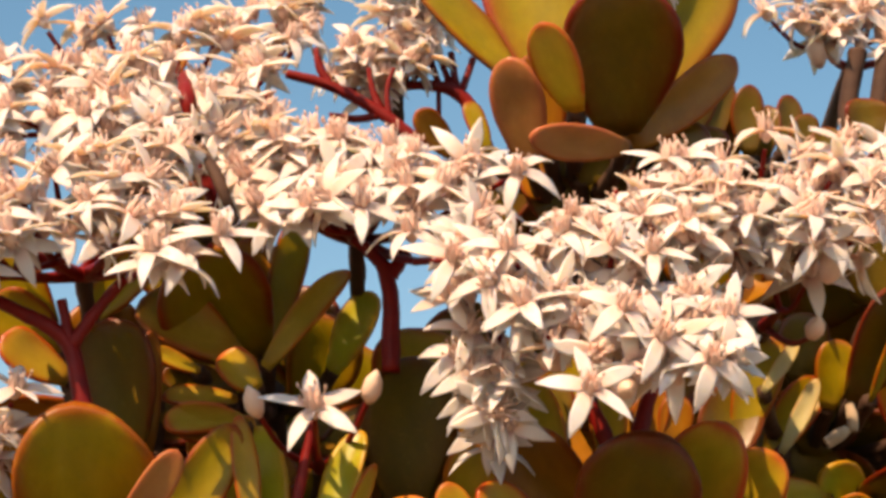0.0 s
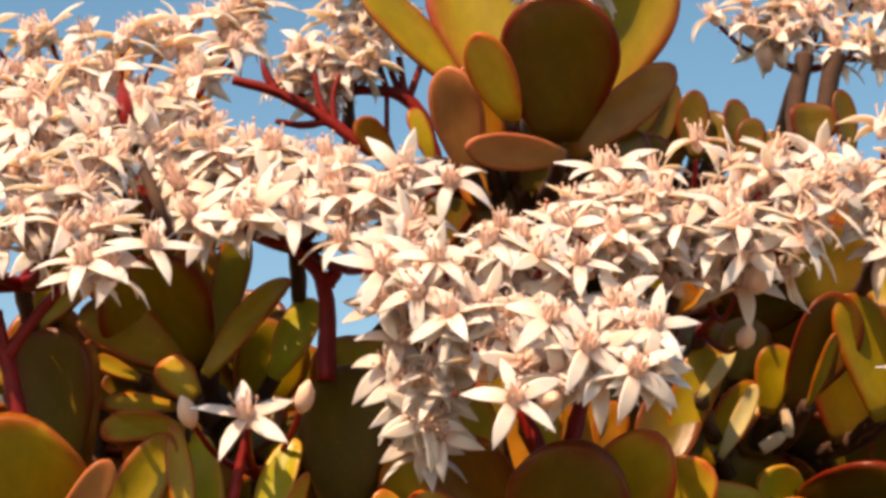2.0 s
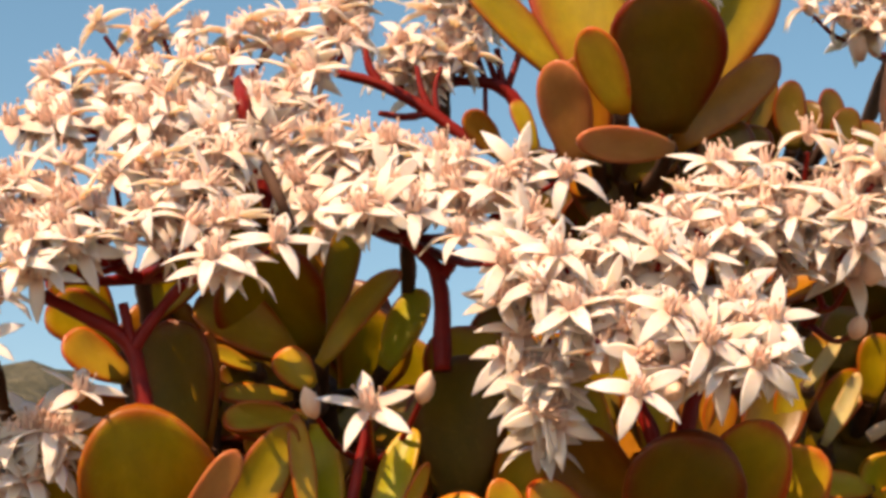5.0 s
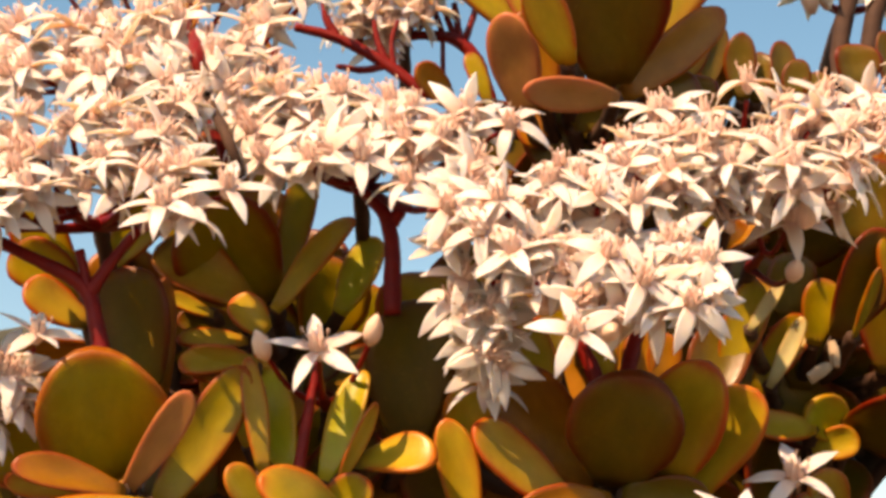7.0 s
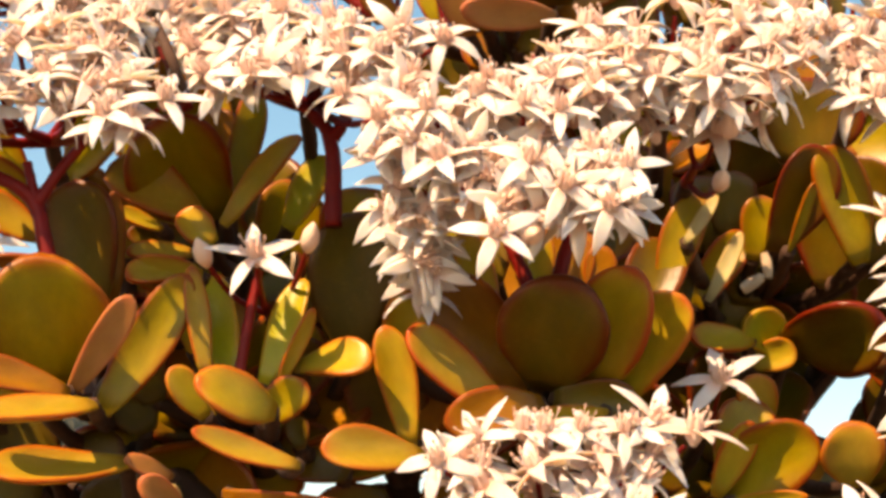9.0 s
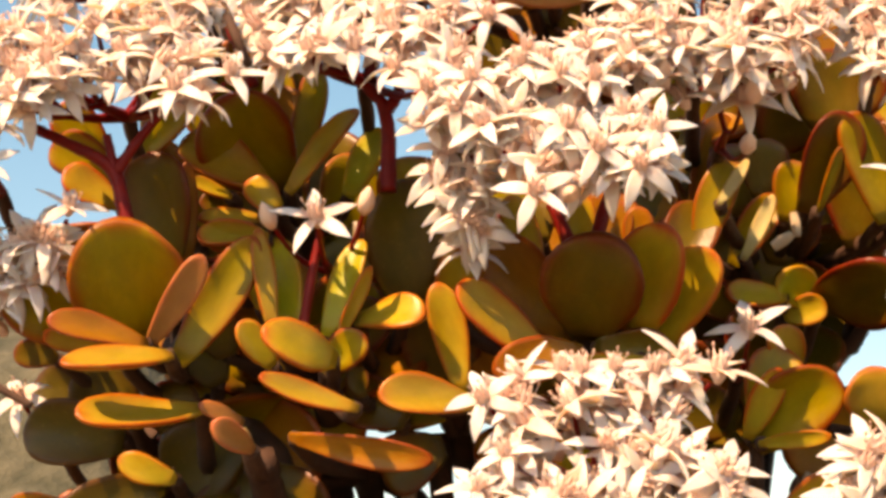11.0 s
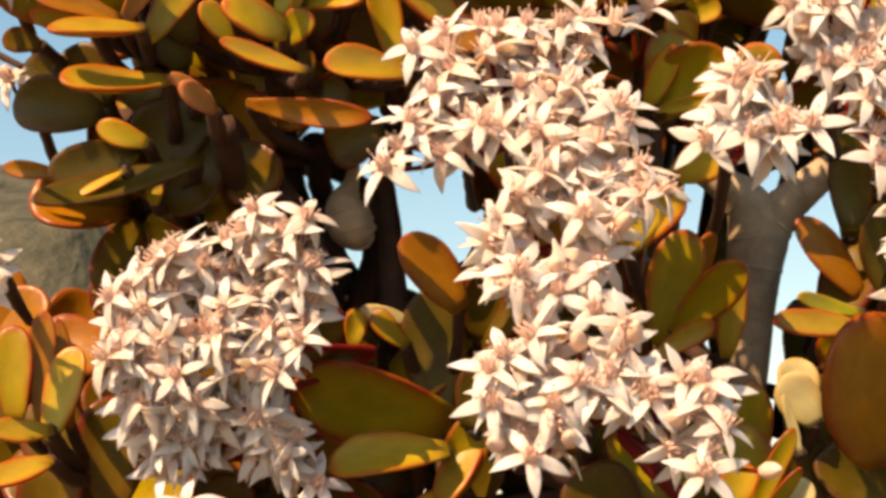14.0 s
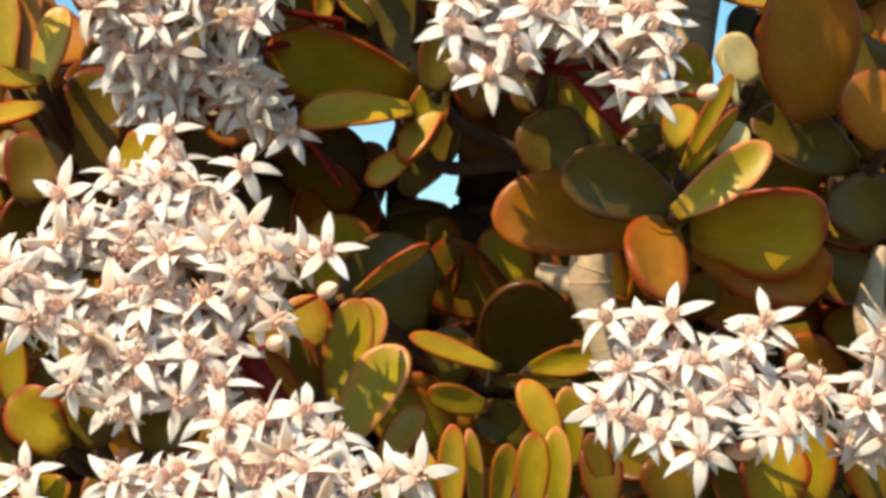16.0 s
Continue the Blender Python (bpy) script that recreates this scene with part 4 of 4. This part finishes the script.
STALKS.append(("d", [((.098, .13, .0623), .0023), ((.099, .13, .075), .0021), ((.1019, .13, .0856), .0023)]))
STALKS.append(("d", [((.1046, .13, .0623), .0024), ((.106, .13, .075), .0023), ((.1093, .13, .0857), .0024)]))
STALKS.append(("w", [((.0923, .118, -.1411), .0056), ((.0953, .118, -.1227), .0062), ((.0972, .118, -.1072), .0065), ((.0987, .116, -.0935), .0077), ((.1008, .115, -.0844), .0086), ((.0969, .115, -.0756), .0058), ((.0908, .114, -.0717), .0046), ((.0838, .112, -.0669), .0034)]))
STALKS.append(("w", [((.1008, .1155, -.0866), .0077), ((.1066, .114, -.0792), .0055), ((.1128, .113, -.0741), .0049), ((.1206, .112, -.0682), .004)]))
STALKS.append(("b", [((-.0185, .075, -.0987), .008), ((-.0299, .075, -.0729), .0057), ((-.0402, .075, -.0589), .0041), ((-.0527, .075, -.051), .003)]))
STALKS.append(("r", [((-.0007, .06, -.1202), .0011), ((-.0107, .048, -.1205), .0009), ((-.0175, .036, -.1222), .0007), ((-.0245, .028, -.1241), .0005)]))
STALKS.append(("r", [((-.0009, .062, -.1211), .0011), ((-.0096, .05, -.1268), .0008), ((-.0194, .04, -.1311), .0007), ((-.0287, .03, -.1337), .0004)]))
STALKS.append(("r", [((.0652, -.01, -.1432), .0015), ((.0553, -.01, -.1326), .0013)]))
STALKS.append(("r", [((.0662, 0, -.1591), .0019), ((.0588, 0, -.1513), .0017), ((.0538, 0, -.1454), .0013)]))
STALKS.append(("w", [((.0662, .052, -.2084), .0045), ((.0625, .05, -.1958), .0049), ((.06, .048, -.1875), .0056), ((.0618, .047, -.1806), .0047), ((.0647, .05, -.1747), .0037)]))
STALKS.append(("w", [((.0604, .05, -.1895), .0042), ((.0547, .052, -.1882), .0034), ((.0486, .056, -.1852), .0021)]))
STALKS.append(("w", [((.1413, .085, -.2081), .0051), ((.1365, .085, -.1961), .0045), ((.139, .088, -.1868), .003), ((.142, .09, -.1776), .0021)]))
STALKS.append(("b", [((.0026, .1, -.1131), .0044), ((.002, .1, -.0982), .0037), ((.0016, .1, -.0862), .0033), ((.0001, .1, -.0726), .003), ((-.0011, .1, -.0557), .003)]))
STALKS.append(("b", [((-.0128, .11, -.0995), .0045), ((-.0217, .11, -.0839), .0053), ((-.0268, .11, -.0699), .0046), ((-.0289, .11, -.0527), .0046)]))
STALKS.append(("b", [((-.0072, .115, -.1051), .0046), ((-.0026, .115, -.0883), .0035), ((-.0043, .115, -.0727), .0031), ((-.0126, .115, -.0644), .0026), ((-.028, .115, -.0627), .0034)]))
STALKS.append(("b", [((.0109, .12, -.105), .0046), ((.0018, .12, -.1001), .0038), ((-.012, .12, -.0951), .0038), ((-.0195, .12, -.0792), .0046), ((-.0256, .12, -.0759), .0039)]))
STALKS.append(("w", [((.0758, .07, -.019), .0012), ((.0783, .07, -.0174), .0014), ((.08, .07, -.0163), .0009)]))
STALKS.append(("w", [((.0811, .07, -.0166), .0009), ((.0811, .07, -.0137), .0012), ((.0805, .07, -.0113), .0008)]))
STALKS.append(("b", [((-.0169, .105, -.1031), .0052), ((-.014, .105, -.0895), .004), ((-.0144, .105, -.0812), .0035), ((-.0219, .105, -.0779), .0038)]))
STALKS.append(("w", [((-.005, .091, -.0891), .0026), ((-.0063, .089, -.0871), .0056), ((-.0085, .087, -.0832), .0064), ((-.0093, .087, -.0787), .0047), ((-.0075, .088, -.0743), .0019), ((-.0067, .09, -.0681), .0016), ((-.0081, .094, -.0565), .0016)]))
STALKS.append(("d", [((-.0745, .01, -.0606), .0008), ((-.0844, .01, -.0549), .0008), ((-.0917, .01, -.0517), .0008), ((-.0991, .01, -.0491), .0008)]))
STALKS.append(("r", [((-.0807, 0, -.088), .0006), ((-.0844, 0, -.081), .0007), ((-.0858, 0, -.0752), .0007)]))
STALKS.append(("r", [((-.0116, 0, -.2194), .0025), ((-.0191, 0, -.2093), .0028), ((-.0241, 0, -.2016), .0025)]))
STALKS.append(("r", [((-.0014, .06, -.1622), .001), ((-.0052, .058, -.1561), .001), ((-.0098, .056, -.1507), .0007)]))
OPENINGS = [
    (-.0159, .0125, .0057, -.0325, .072, .0087),
    (-.0028, .0011, .0055, -.0125, .0548, .0083),
    (.0907, -.045, .0035, .1291, -.0151, .0054),
    (-.0085, .0154, .0046, -.0212, .0764, .0069),
    (-.0856, -.0011, .008, -.1344, .0608, .0116),
    (-.0163, .0129, .0067, -.0342, .081, .0097),
    (-.0024, .0006, .0073, -.0141, .0632, .0106),
    (-.0129, -.0767, .0051, -.0293, -.0485, .0074),
    (.0144, -.0869, .0079, .0102, -.0632, .0114),
    (.0778, -.0926, .0035, .1018, -.0714, .0051),
    (-.0103, -.0724, .0041, -.0267, -.0301, .0058),
    (-.0301, -.0812, .0051, -.0549, -.0426, .0073),
    (-.0125, -.081, .0046, -.0298, -.0424, .0066),
    (-.0046, -.0983, .0046, -.0186, -.0671, .0065),
    (.0131, -.0865, .0097, .0067, -.0503, .0138),
    (.0106, -.1061, .0035, .0032, -.0783, .005)]
OPENINGS += [
    (.0998, -.1025, .0053, .1305, -.0731, .0076),
    (.081, -.0993, .0032, .1036, -.0685, .0046),
    (.0749, -.0849, .004, .095, -.0479, .0057),
    (.006, -.1432, .0057, -.0019, -.1088, .0079),
    (.0234, -.162, .0054, .0226, -.1352, .0075),
    (.0978, -.1461, .0037, .1271, -.1128, .0052),
    (.0069, -.1174, .0043, -.0005, -.0725, .006),
    (-.0149, .012, .0064, -.0166, .0645, .0099),
    (-.0856, -.0012, .0063, -.1261, .0441, .0098),
    (-.0873, -.0029, .0082, -.136, .0618, .0117),
    (.0909, -.0996, .0067, .1178, -.0689, .0095),
    (.0896, -.1137, .0056, .1159, -.089, .008),
    (.0921, -.0894, .007, .1195, -.0545, .0099),
    (.0884, -.125, .005, .1142, -.1052, .0072),
    (.0837, -.0837, .004, .1074, -.0463, .0057),
    (.1023, -.085, .004, .1341, -.0481, .0057)]
# ---- the bush: trunk and limbs ----
ROOT = Vector((0.03, 0.28, GROUND + 0.01))
CROWN = Vector((0.03, 0.27, -0.42))
rnd = random.Random(5)
trunk = thing("jade_bush", ROOT, "thick ringed grey-brown base of the jade bush", "bush")
part("trunk", tube_mesh("trunk", [Vector((0, 0, -0.02)), Vector((0.01, 0, 0.07)), Vector((-0.005, -0.01, 0.16)), CROWN - ROOT], [0.06, 0.05, 0.045, 0.04], BARK, rnd, 16), trunk)

LABELS = {
    "g": "cluster of fleshy olive-green jade leaves with reddish margins",
    "d": "dark green fleshy jade leaves on a stem, shade put into the colour",
    "k": "olive fleshy jade leaves, deep shade put into their dull dark colour",
    "y": "yellow-green fleshy jade leaves edged with orange",
    "o": "sun-reddened amber and olive fleshy jade leaves",
    "r": "rosy fleshy jade leaves on a short stem",
    "b": "brownish fleshy jade leaves with orange margins",
    "w": "pale jade leaves beside woody stem",
}


def clearance(p):
    """How far a point lies outside the openings, which are slanting shafts between two depths."""
    u = (p.y - 0.05) / 0.20
    return min(math.hypot(p.x - (x0 + (x1 - x0) * u), p.z - (z0 + (z1 - z0) * u)) - (r0 + (r1 - r0) * u) for x0, z0, r0, x1, z1, r1 in OPENINGS)


STEPS = [0.05 + 0.05 * i for i in range(19)]


def limb(start, r0, r1, rnd):
    """A twig from start that runs back through the crown to its core, clear of the openings."""
    best, most = None, -1.0
    for _ in range(24 if start.x > -0.05 else 0):
        deep = rnd.uniform(0.20, 0.25) - start.y
        bend = start + Vector((0, 0.010, -0.003))
        knee = start + Vector(((start.x - 0.03) * deep * 2.1 + rnd.uniform(-0.012, 0.012), deep, rnd.uniform(-0.03, 0.0) + (start.z + 0.1) * deep))
        line = [start, bend, knee, CROWN]
        free = min(clearance(a.lerp(c, u)) for a, c in zip(line, line[1:]) for u in STEPS)
        if free > most:
            best, most = line, free
        if most > r1 + 0.002:
            break
    if best is None or most < r1:
        best = [start, start + Vector((0, 0.012, -0.006)), start + Vector((0, 0.03, -0.01))]
        return [p - start for p in best], [r0, r0, r0 * 0.8]
    return [p - start for p in best], [r0, r0 * 1.05, (r0 + r1) / 2, r1]


def branch_mesh(name, lines, m, rnd, grown=False):
    """A forked stem: several tapering limbs grown together."""
    bm = bmesh.new()
    core = None
    for points, radii, around in lines:
        points, radii = smooth_line(points, radii)
        skin = tube(bm, points, radii, around, rnd=rnd)
        if core is None:
            core = skin[0].verts[0], skin[0].verts[1]
        elif grown:
            bm.faces.new((skin[-1].verts[0], core[0], core[1]))
    return mesh_of(name, bm, m)


def jade_branch(leaves, seed):
    rnd = random.Random(seed)
    base = sum((Vector(b) for b, *_ in leaves), Vector()) / len(leaves)
    base.y = max(Vector(b).y for b, *_ in leaves) + 0.012
    tones = [tone for *_, tone in leaves]
    main = max(sorted(set(tones)), key=tones.count)
    ob = thing("jade_branch", base, LABELS.get(main, LABELS["g"]), "succulent branch", "branches of the jade bush")
    lines = [(*limb(base, 0.0035, 0.007, rnd), 10)]
    for b, tip, width, angle, tone in leaves:
        b, tip = Vector(b), Vector(tip)
        axis = tip - b
        me = mesh_of("leaf", leaf_mesh(axis.length * 1.02, width, rnd), LEAF[tone])
        part("leaf", me, ob, place(axis, facing(axis, angle + rnd.uniform(-4, 4)), b - base))
        away = Vector((0, 0.012, -0.008))
        lines.append(([b - base + axis * 0.03, (b - base) * 0.7 + away * 0.5, Vector((0, 0.007, -0.002))], [0.0016, 0.0018, 0.0024], 6))
    part("stem", branch_mesh("stem", lines, SHADE_BARK, rnd, True), ob)
    return ob


for k, leaves in enumerate(ROSETTES.values()):
    jade_branch(leaves, 100 + k)

# ---- inner foliage: branches behind, mostly in shade-darkened leaf colours, with openings to the sky between them ----
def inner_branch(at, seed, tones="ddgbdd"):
    rnd = random.Random(seed)
    leaves = []
    lean = rnd.uniform(-40, 40)
    for i in range(7):
        a = radians(lean + 360 / 7 * i + rnd.uniform(-20, 20))
        length = rnd.uniform(0.020, 0.031)
        d = Vector((math.sin(a), rnd.uniform(-0.5, 0.25), math.cos(a) * 0.9 + 0.25)).normalized()
        b = at + d * 0.003
        tip = b + d * length
        mid = b.lerp(tip, 0.55)
        if clearance(mid) > length * 0.36 and clearance(tip) > length * 0.16:
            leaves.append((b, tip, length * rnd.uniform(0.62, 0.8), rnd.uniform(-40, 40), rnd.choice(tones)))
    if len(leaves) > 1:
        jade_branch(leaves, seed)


rnd = random.Random(77)
k = 0
for layer in range(2):
    for i in range(14):
        for j in range(11):
            x = -0.144 + i * 0.027 + (j % 2) * 0.013 + rnd.uniform(-0.006, 0.006)
            z = -0.335 + j * 0.036 + rnd.uniform(-0.007, 0.007)
            y = 0.12 + layer * 0.06 + rnd.uniform(-0.015, 0.02)
            open_side = z > -0.094 and x < -0.055
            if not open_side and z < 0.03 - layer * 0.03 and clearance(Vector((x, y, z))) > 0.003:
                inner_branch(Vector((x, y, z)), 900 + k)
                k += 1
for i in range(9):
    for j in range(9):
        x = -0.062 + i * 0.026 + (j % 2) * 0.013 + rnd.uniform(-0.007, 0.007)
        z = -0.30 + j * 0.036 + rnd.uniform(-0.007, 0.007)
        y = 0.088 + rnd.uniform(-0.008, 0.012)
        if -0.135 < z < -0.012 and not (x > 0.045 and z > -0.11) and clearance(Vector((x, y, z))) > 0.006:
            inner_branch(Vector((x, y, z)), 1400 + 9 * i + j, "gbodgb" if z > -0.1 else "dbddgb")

# ---- flower trusses ----
rnd = random.Random(11)
PETALS = [mesh_of("petal", petal_mesh(rnd, c), PETAL) for c in (0.10, 0.22, 0.32, 0.42, 0.55)]
FADED = [mesh_of("petal", petal_mesh(rnd, c), OLD_PETAL) for c in (0.05, 0.18, 0.30, 0.48, 0.70)]


def heart_mesh(rnd):
    """Five upright carpels, five stamens and the green-pink cup under them."""
    bm = bmesh.new()
    for i in range(5):
        a = 2 * math.pi * (i + 0.5) / 5
        d = Vector((math.cos(a), math.sin(a), 0))
        tube(bm, [d * 0.0004, d * 0.0010 + Vector((0, 0, 0.0012)), d * 0.0009 + Vector((0, 0, 0.0026)), d * 0.0012 + Vector((0, 0, 0.0036))], [0.0006, 0.0006, 0.0003, 0.0001], 6)
        e = Vector((math.cos(a + 0.63), math.sin(a + 0.63), 0))
        top = e * rnd.uniform(0.0017, 0.0026) + Vector((0, 0, rnd.uniform(0.0030, 0.0040)))
        tube(bm, [e * 0.0008, e * 0.0016 + Vector((0, 0, 0.002)), top], [0.00013, 0.00011, 0.0001], 4)
        tube(bm, [top + Vector((0, 0, -0.0003)), top + Vector((0, 0, 0.0001)), top + Vector((0, 0, 0.0006))], [0.00018, 0.00028, 0.0001], 5, index=1)
    tube(bm, [(0, 0, -0.0022), (0, 0, -0.001), (0, 0, 0.0003)], [0.0005, 0.0013, 0.0014], 8)
    return mesh_of("heart", bm, HEART, ANTHER)


HEARTS = [heart_mesh(rnd) for _ in range(4)]


def whole_flower(rnd):
    """A flower of the inner layer of a truss, grown as one piece."""
    bm = bmesh.new()
    bm.from_mesh(rnd.choice(HEARTS))
    heart_faces = set(bm.faces)
    for i in range(5):
        old = set(bm.verts)
        bm.from_mesh(PETALS[rnd.randrange(5)])
        bmesh.ops.transform(bm, matrix=pose(0, 0, 0, rnd.uniform(-9, 9), rnd.uniform(-14, 14), 72 * i + rnd.uniform(-7, 7)), verts=[v for v in bm.verts if v not in old])
    for f in bm.faces:
        if f not in heart_faces:
            f.material_index = 2
    return mesh_of("flower", bm, HEART, ANTHER, rnd.choice((PETAL, PETAL, OLD_PETAL)))


INNER = [whole_flower(rnd) for _ in range(8)]
bm = bmesh.new()
tube(bm, [(0, 0, -0.001), (0, 0, 0), (0, 0, 0.0015), (0, 0, 0.0034), (0, 0, 0.0048), (0, 0, 0.0056)], [0.0005, 0.0013, 0.0018, 0.0016, 0.0008, 0.0002], 10)
BUD_MESH = mesh_of("bud", bm, BUD)


def flower(parent, at, normal, rnd, size=1.0, phase=None):
    spin = Vector((rnd.uniform(-1, 1), rnd.uniform(-1, 1), rnd.uniform(-1, 1)))
    if phase is not None:
        spin = Vector((math.cos(radians(phase)), 0, math.sin(radians(phase))))
    axis = (spin - normal * spin.dot(normal)).normalized()
    ob = part("flower", rnd.choice(HEARTS), parent, place(axis, normal, at) @ Matrix.Scale(size, 4))
    k = rnd.randrange(5)
    shapes = FADED if phase is None and rnd.random() < 0.14 else PETALS
    for i in range(5):
        me = shapes[min(4, max(0, k + rnd.choice((-1, 0, 0, 1))))]
        part("petal", me, ob, pose(0, 0, 0, rnd.uniform(-15, 12), rnd.uniform(-20, 20), 72 * i + rnd.uniform(-8, 8)))
    return ob


def flower_truss(core, blooms, buds, seed, airy=False):
    rnd = random.Random(seed)
    phases = [b[3] if len(b) > 3 else None for b in blooms]
    blooms = [Vector(b[:3]) for b in blooms]
    mean = sum(blooms, Vector()) / len(blooms)
    heart = mean + Vector(core)
    base = mean + Vector((core[0] * 0.5, core[1] * 0.5 + 0.016, core[2] * 0.15))
    few = len(blooms) < 4
    ob = thing("flower_truss", base, "single star-shaped white jade flower with pink buds on a red stalk" if few else "dense truss of starry white jade flowers with pink centres", "flowers", "flower trusses of the jade bush")
    part("stem", branch_mesh("stem", [(*limb(base, 0.0016, 0.004, rnd), 8)], SHADE_BARK, rnd), ob)
    lines = []
    spots = [(b + (heart - b).normalized() * (rnd.uniform(-0.003, 0.005) if p is None else -0.002), 0.0, p) for b, p in zip(blooms, phases)]
    if not few:
        for b in blooms:
            other = rnd.choice(sorted(blooms, key=lambda o: (o - b).length)[1:5])
            inward = (heart - b).normalized()
            spots.append((b.lerp(other, rnd.uniform(0.3, 0.6)) + inward * rnd.uniform(0.003, 0.006), 0.4, None))
            other = rnd.choice(sorted(blooms, key=lambda o: (o - b).length)[1:4])
            spots.append((b.lerp(other, rnd.uniform(0.35, 0.65)) + inward * rnd.uniform(-0.001, 0.004), 0.3, None))
            if airy:
                continue
            other = rnd.choice(sorted(blooms, key=lambda o: (o - b).length)[1:7])
            spots.append((b.lerp(other, rnd.uniform(0.2, 0.5)) + inward * rnd.uniform(0.008, 0.013), 0.6, None))
    spots = [s for s in spots if s[1] == 0 or clearance(s[0]) > 0.004]
    for b, loose, phase in spots:
        n = (b - heart).normalized() + Vector((0, -0.35, 0.30)) * 0.6
        n += Vector((rnd.gauss(0, 1), rnd.gauss(0, 1), rnd.gauss(0, 1))) * (0.42 + loose * 0.4)
        size = rnd.uniform(0.88, 1.1)
        if phase is not None:
            n, size = Vector((rnd.uniform(-0.1, 0.1), -0.92, 0.70 if few else 0.36 if core[2] > -0.03 else 0.85)), 1.15 if few else 1.05
        if loose > 0.5 and rnd.random() < 0.45:
            n.normalize()
            part("bud", BUD_MESH, ob, place(n.orthogonal(), n, b - base) @ Matrix.Scale(rnd.uniform(0.8, 1.3), 4))
        elif loose:
            n.normalize()
            part("flower", rnd.choice(INNER), ob, place(n.orthogonal(), n, b - base) @ pose(0, 0, 0, 0, 0, rnd.uniform(0, 72)) @ Matrix.Scale(size, 4))
        else:
            flower(ob, b - base, n.normalized(), rnd, size, phase)
    hub = base.lerp(heart, 0.3)
    groups = blooms[:]
    while groups:
        seedling = groups.pop(0)
        groups.sort(key=lambda o: (o - seedling).length)
        near, groups = groups[:3], groups[3:]
        joint = sum(near, seedling.copy()) / (len(near) + 1)
        joint = joint.lerp(hub, 0.45)
        lines.append(([Vector((0, 0, 0)), (joint - base) * 0.6 + Vector((0, 0.002, 0)), joint - base], [0.0014, 0.0010, 0.0008], 7))
        for b in [seedling] + near:
            d = (hub - b).normalized()
            lines.append(([joint - base, b - base + d * 0.012, b - base + d * 0.001], [0.0008, 0.0006, 0.0005], 5))
    for b in buds:
        b = Vector(b)
        n = (b - heart).normalized()
        bud = part("bud", BUD_MESH, ob, place(n.orthogonal(), n, b - base), "closed pink bud")
        lines.append(([b - base, (b - base) * 0.6 + Vector((0, 0, -0.003)), Vector((0, 0, 0))], [0.0005, 0.0006, 0.0008], 5))
    part("stalk", branch_mesh("stalk", lines, RED_STALK, None), ob, None, "forked dark red stalk")
    return ob


for k, (name, (core, blooms, buds)) in enumerate(TRUSSES.items()):
    flower_truss(core, blooms, buds, 300 + k, name in ("a_upper", "a_lower", "b_band"))

# ---- bare stalks and woody stems ----
KINDS = {
    "r": ("flower_stalk", RED_STALK, "glossy dark red forked flower stalk", "stalk"),
    "d": ("flower_stalk", SHADE_BARK, "flower stalk with shade put into its brown colour", "stalk"),
    "b": ("woody_stem", SHADE_BARK, "thick brown woody jade stem, shade put into its dark colour", "stem"),
    "w": ("woody_stem", BARK, "forked ringed grey woody jade stem", "stem"),
}
for k, (kind, line) in enumerate(STALKS):
    name, m, label, category = KINDS[kind]
    rnd = random.Random(700 + k)
    base = Vector(line[0][0])
    ob = thing(name, base, label, category)
    points, radii = smooth_line([Vector(p) - base for p, _ in line], [r for _, r in line], 4 if kind == "w" else 2)
    bm = bmesh.new()
    tube(bm, points, radii, 16 if kind == "w" else 12, rnd=None if kind == "w" else rnd)
    wood = part("stalk" if kind in "rd" else "stem", mesh_of("stalk", bm, m), ob)
    if kind not in "wb":
        continue
    # raised leaf scars ring the woody stems at uneven steps
    i = rnd.randint(2, 5)
    while i < len(points) - 3:
        ahead = (points[i + 1] - points[i - 1]).normalized()
        tilt = Vector((rnd.uniform(-0.2, 0.2), rnd.uniform(-0.2, 0.2), rnd.uniform(-0.2, 0.2)))
        ahead = (ahead + tilt).normalized()
        bm = bmesh.new()
        half = radii[i] * 0.07
        tube(bm, [points[i] - ahead * half, points[i] - ahead * half * 0.4, points[i] + ahead * half * 0.4, points[i] + ahead * half], [radii[i] * q for q in (0.99, 1.03, 1.03, 0.99)], 16)
        part("leaf_scar", mesh_of("leaf_scar", bm, m), ob)
        i += rnd.randint(5, 11)
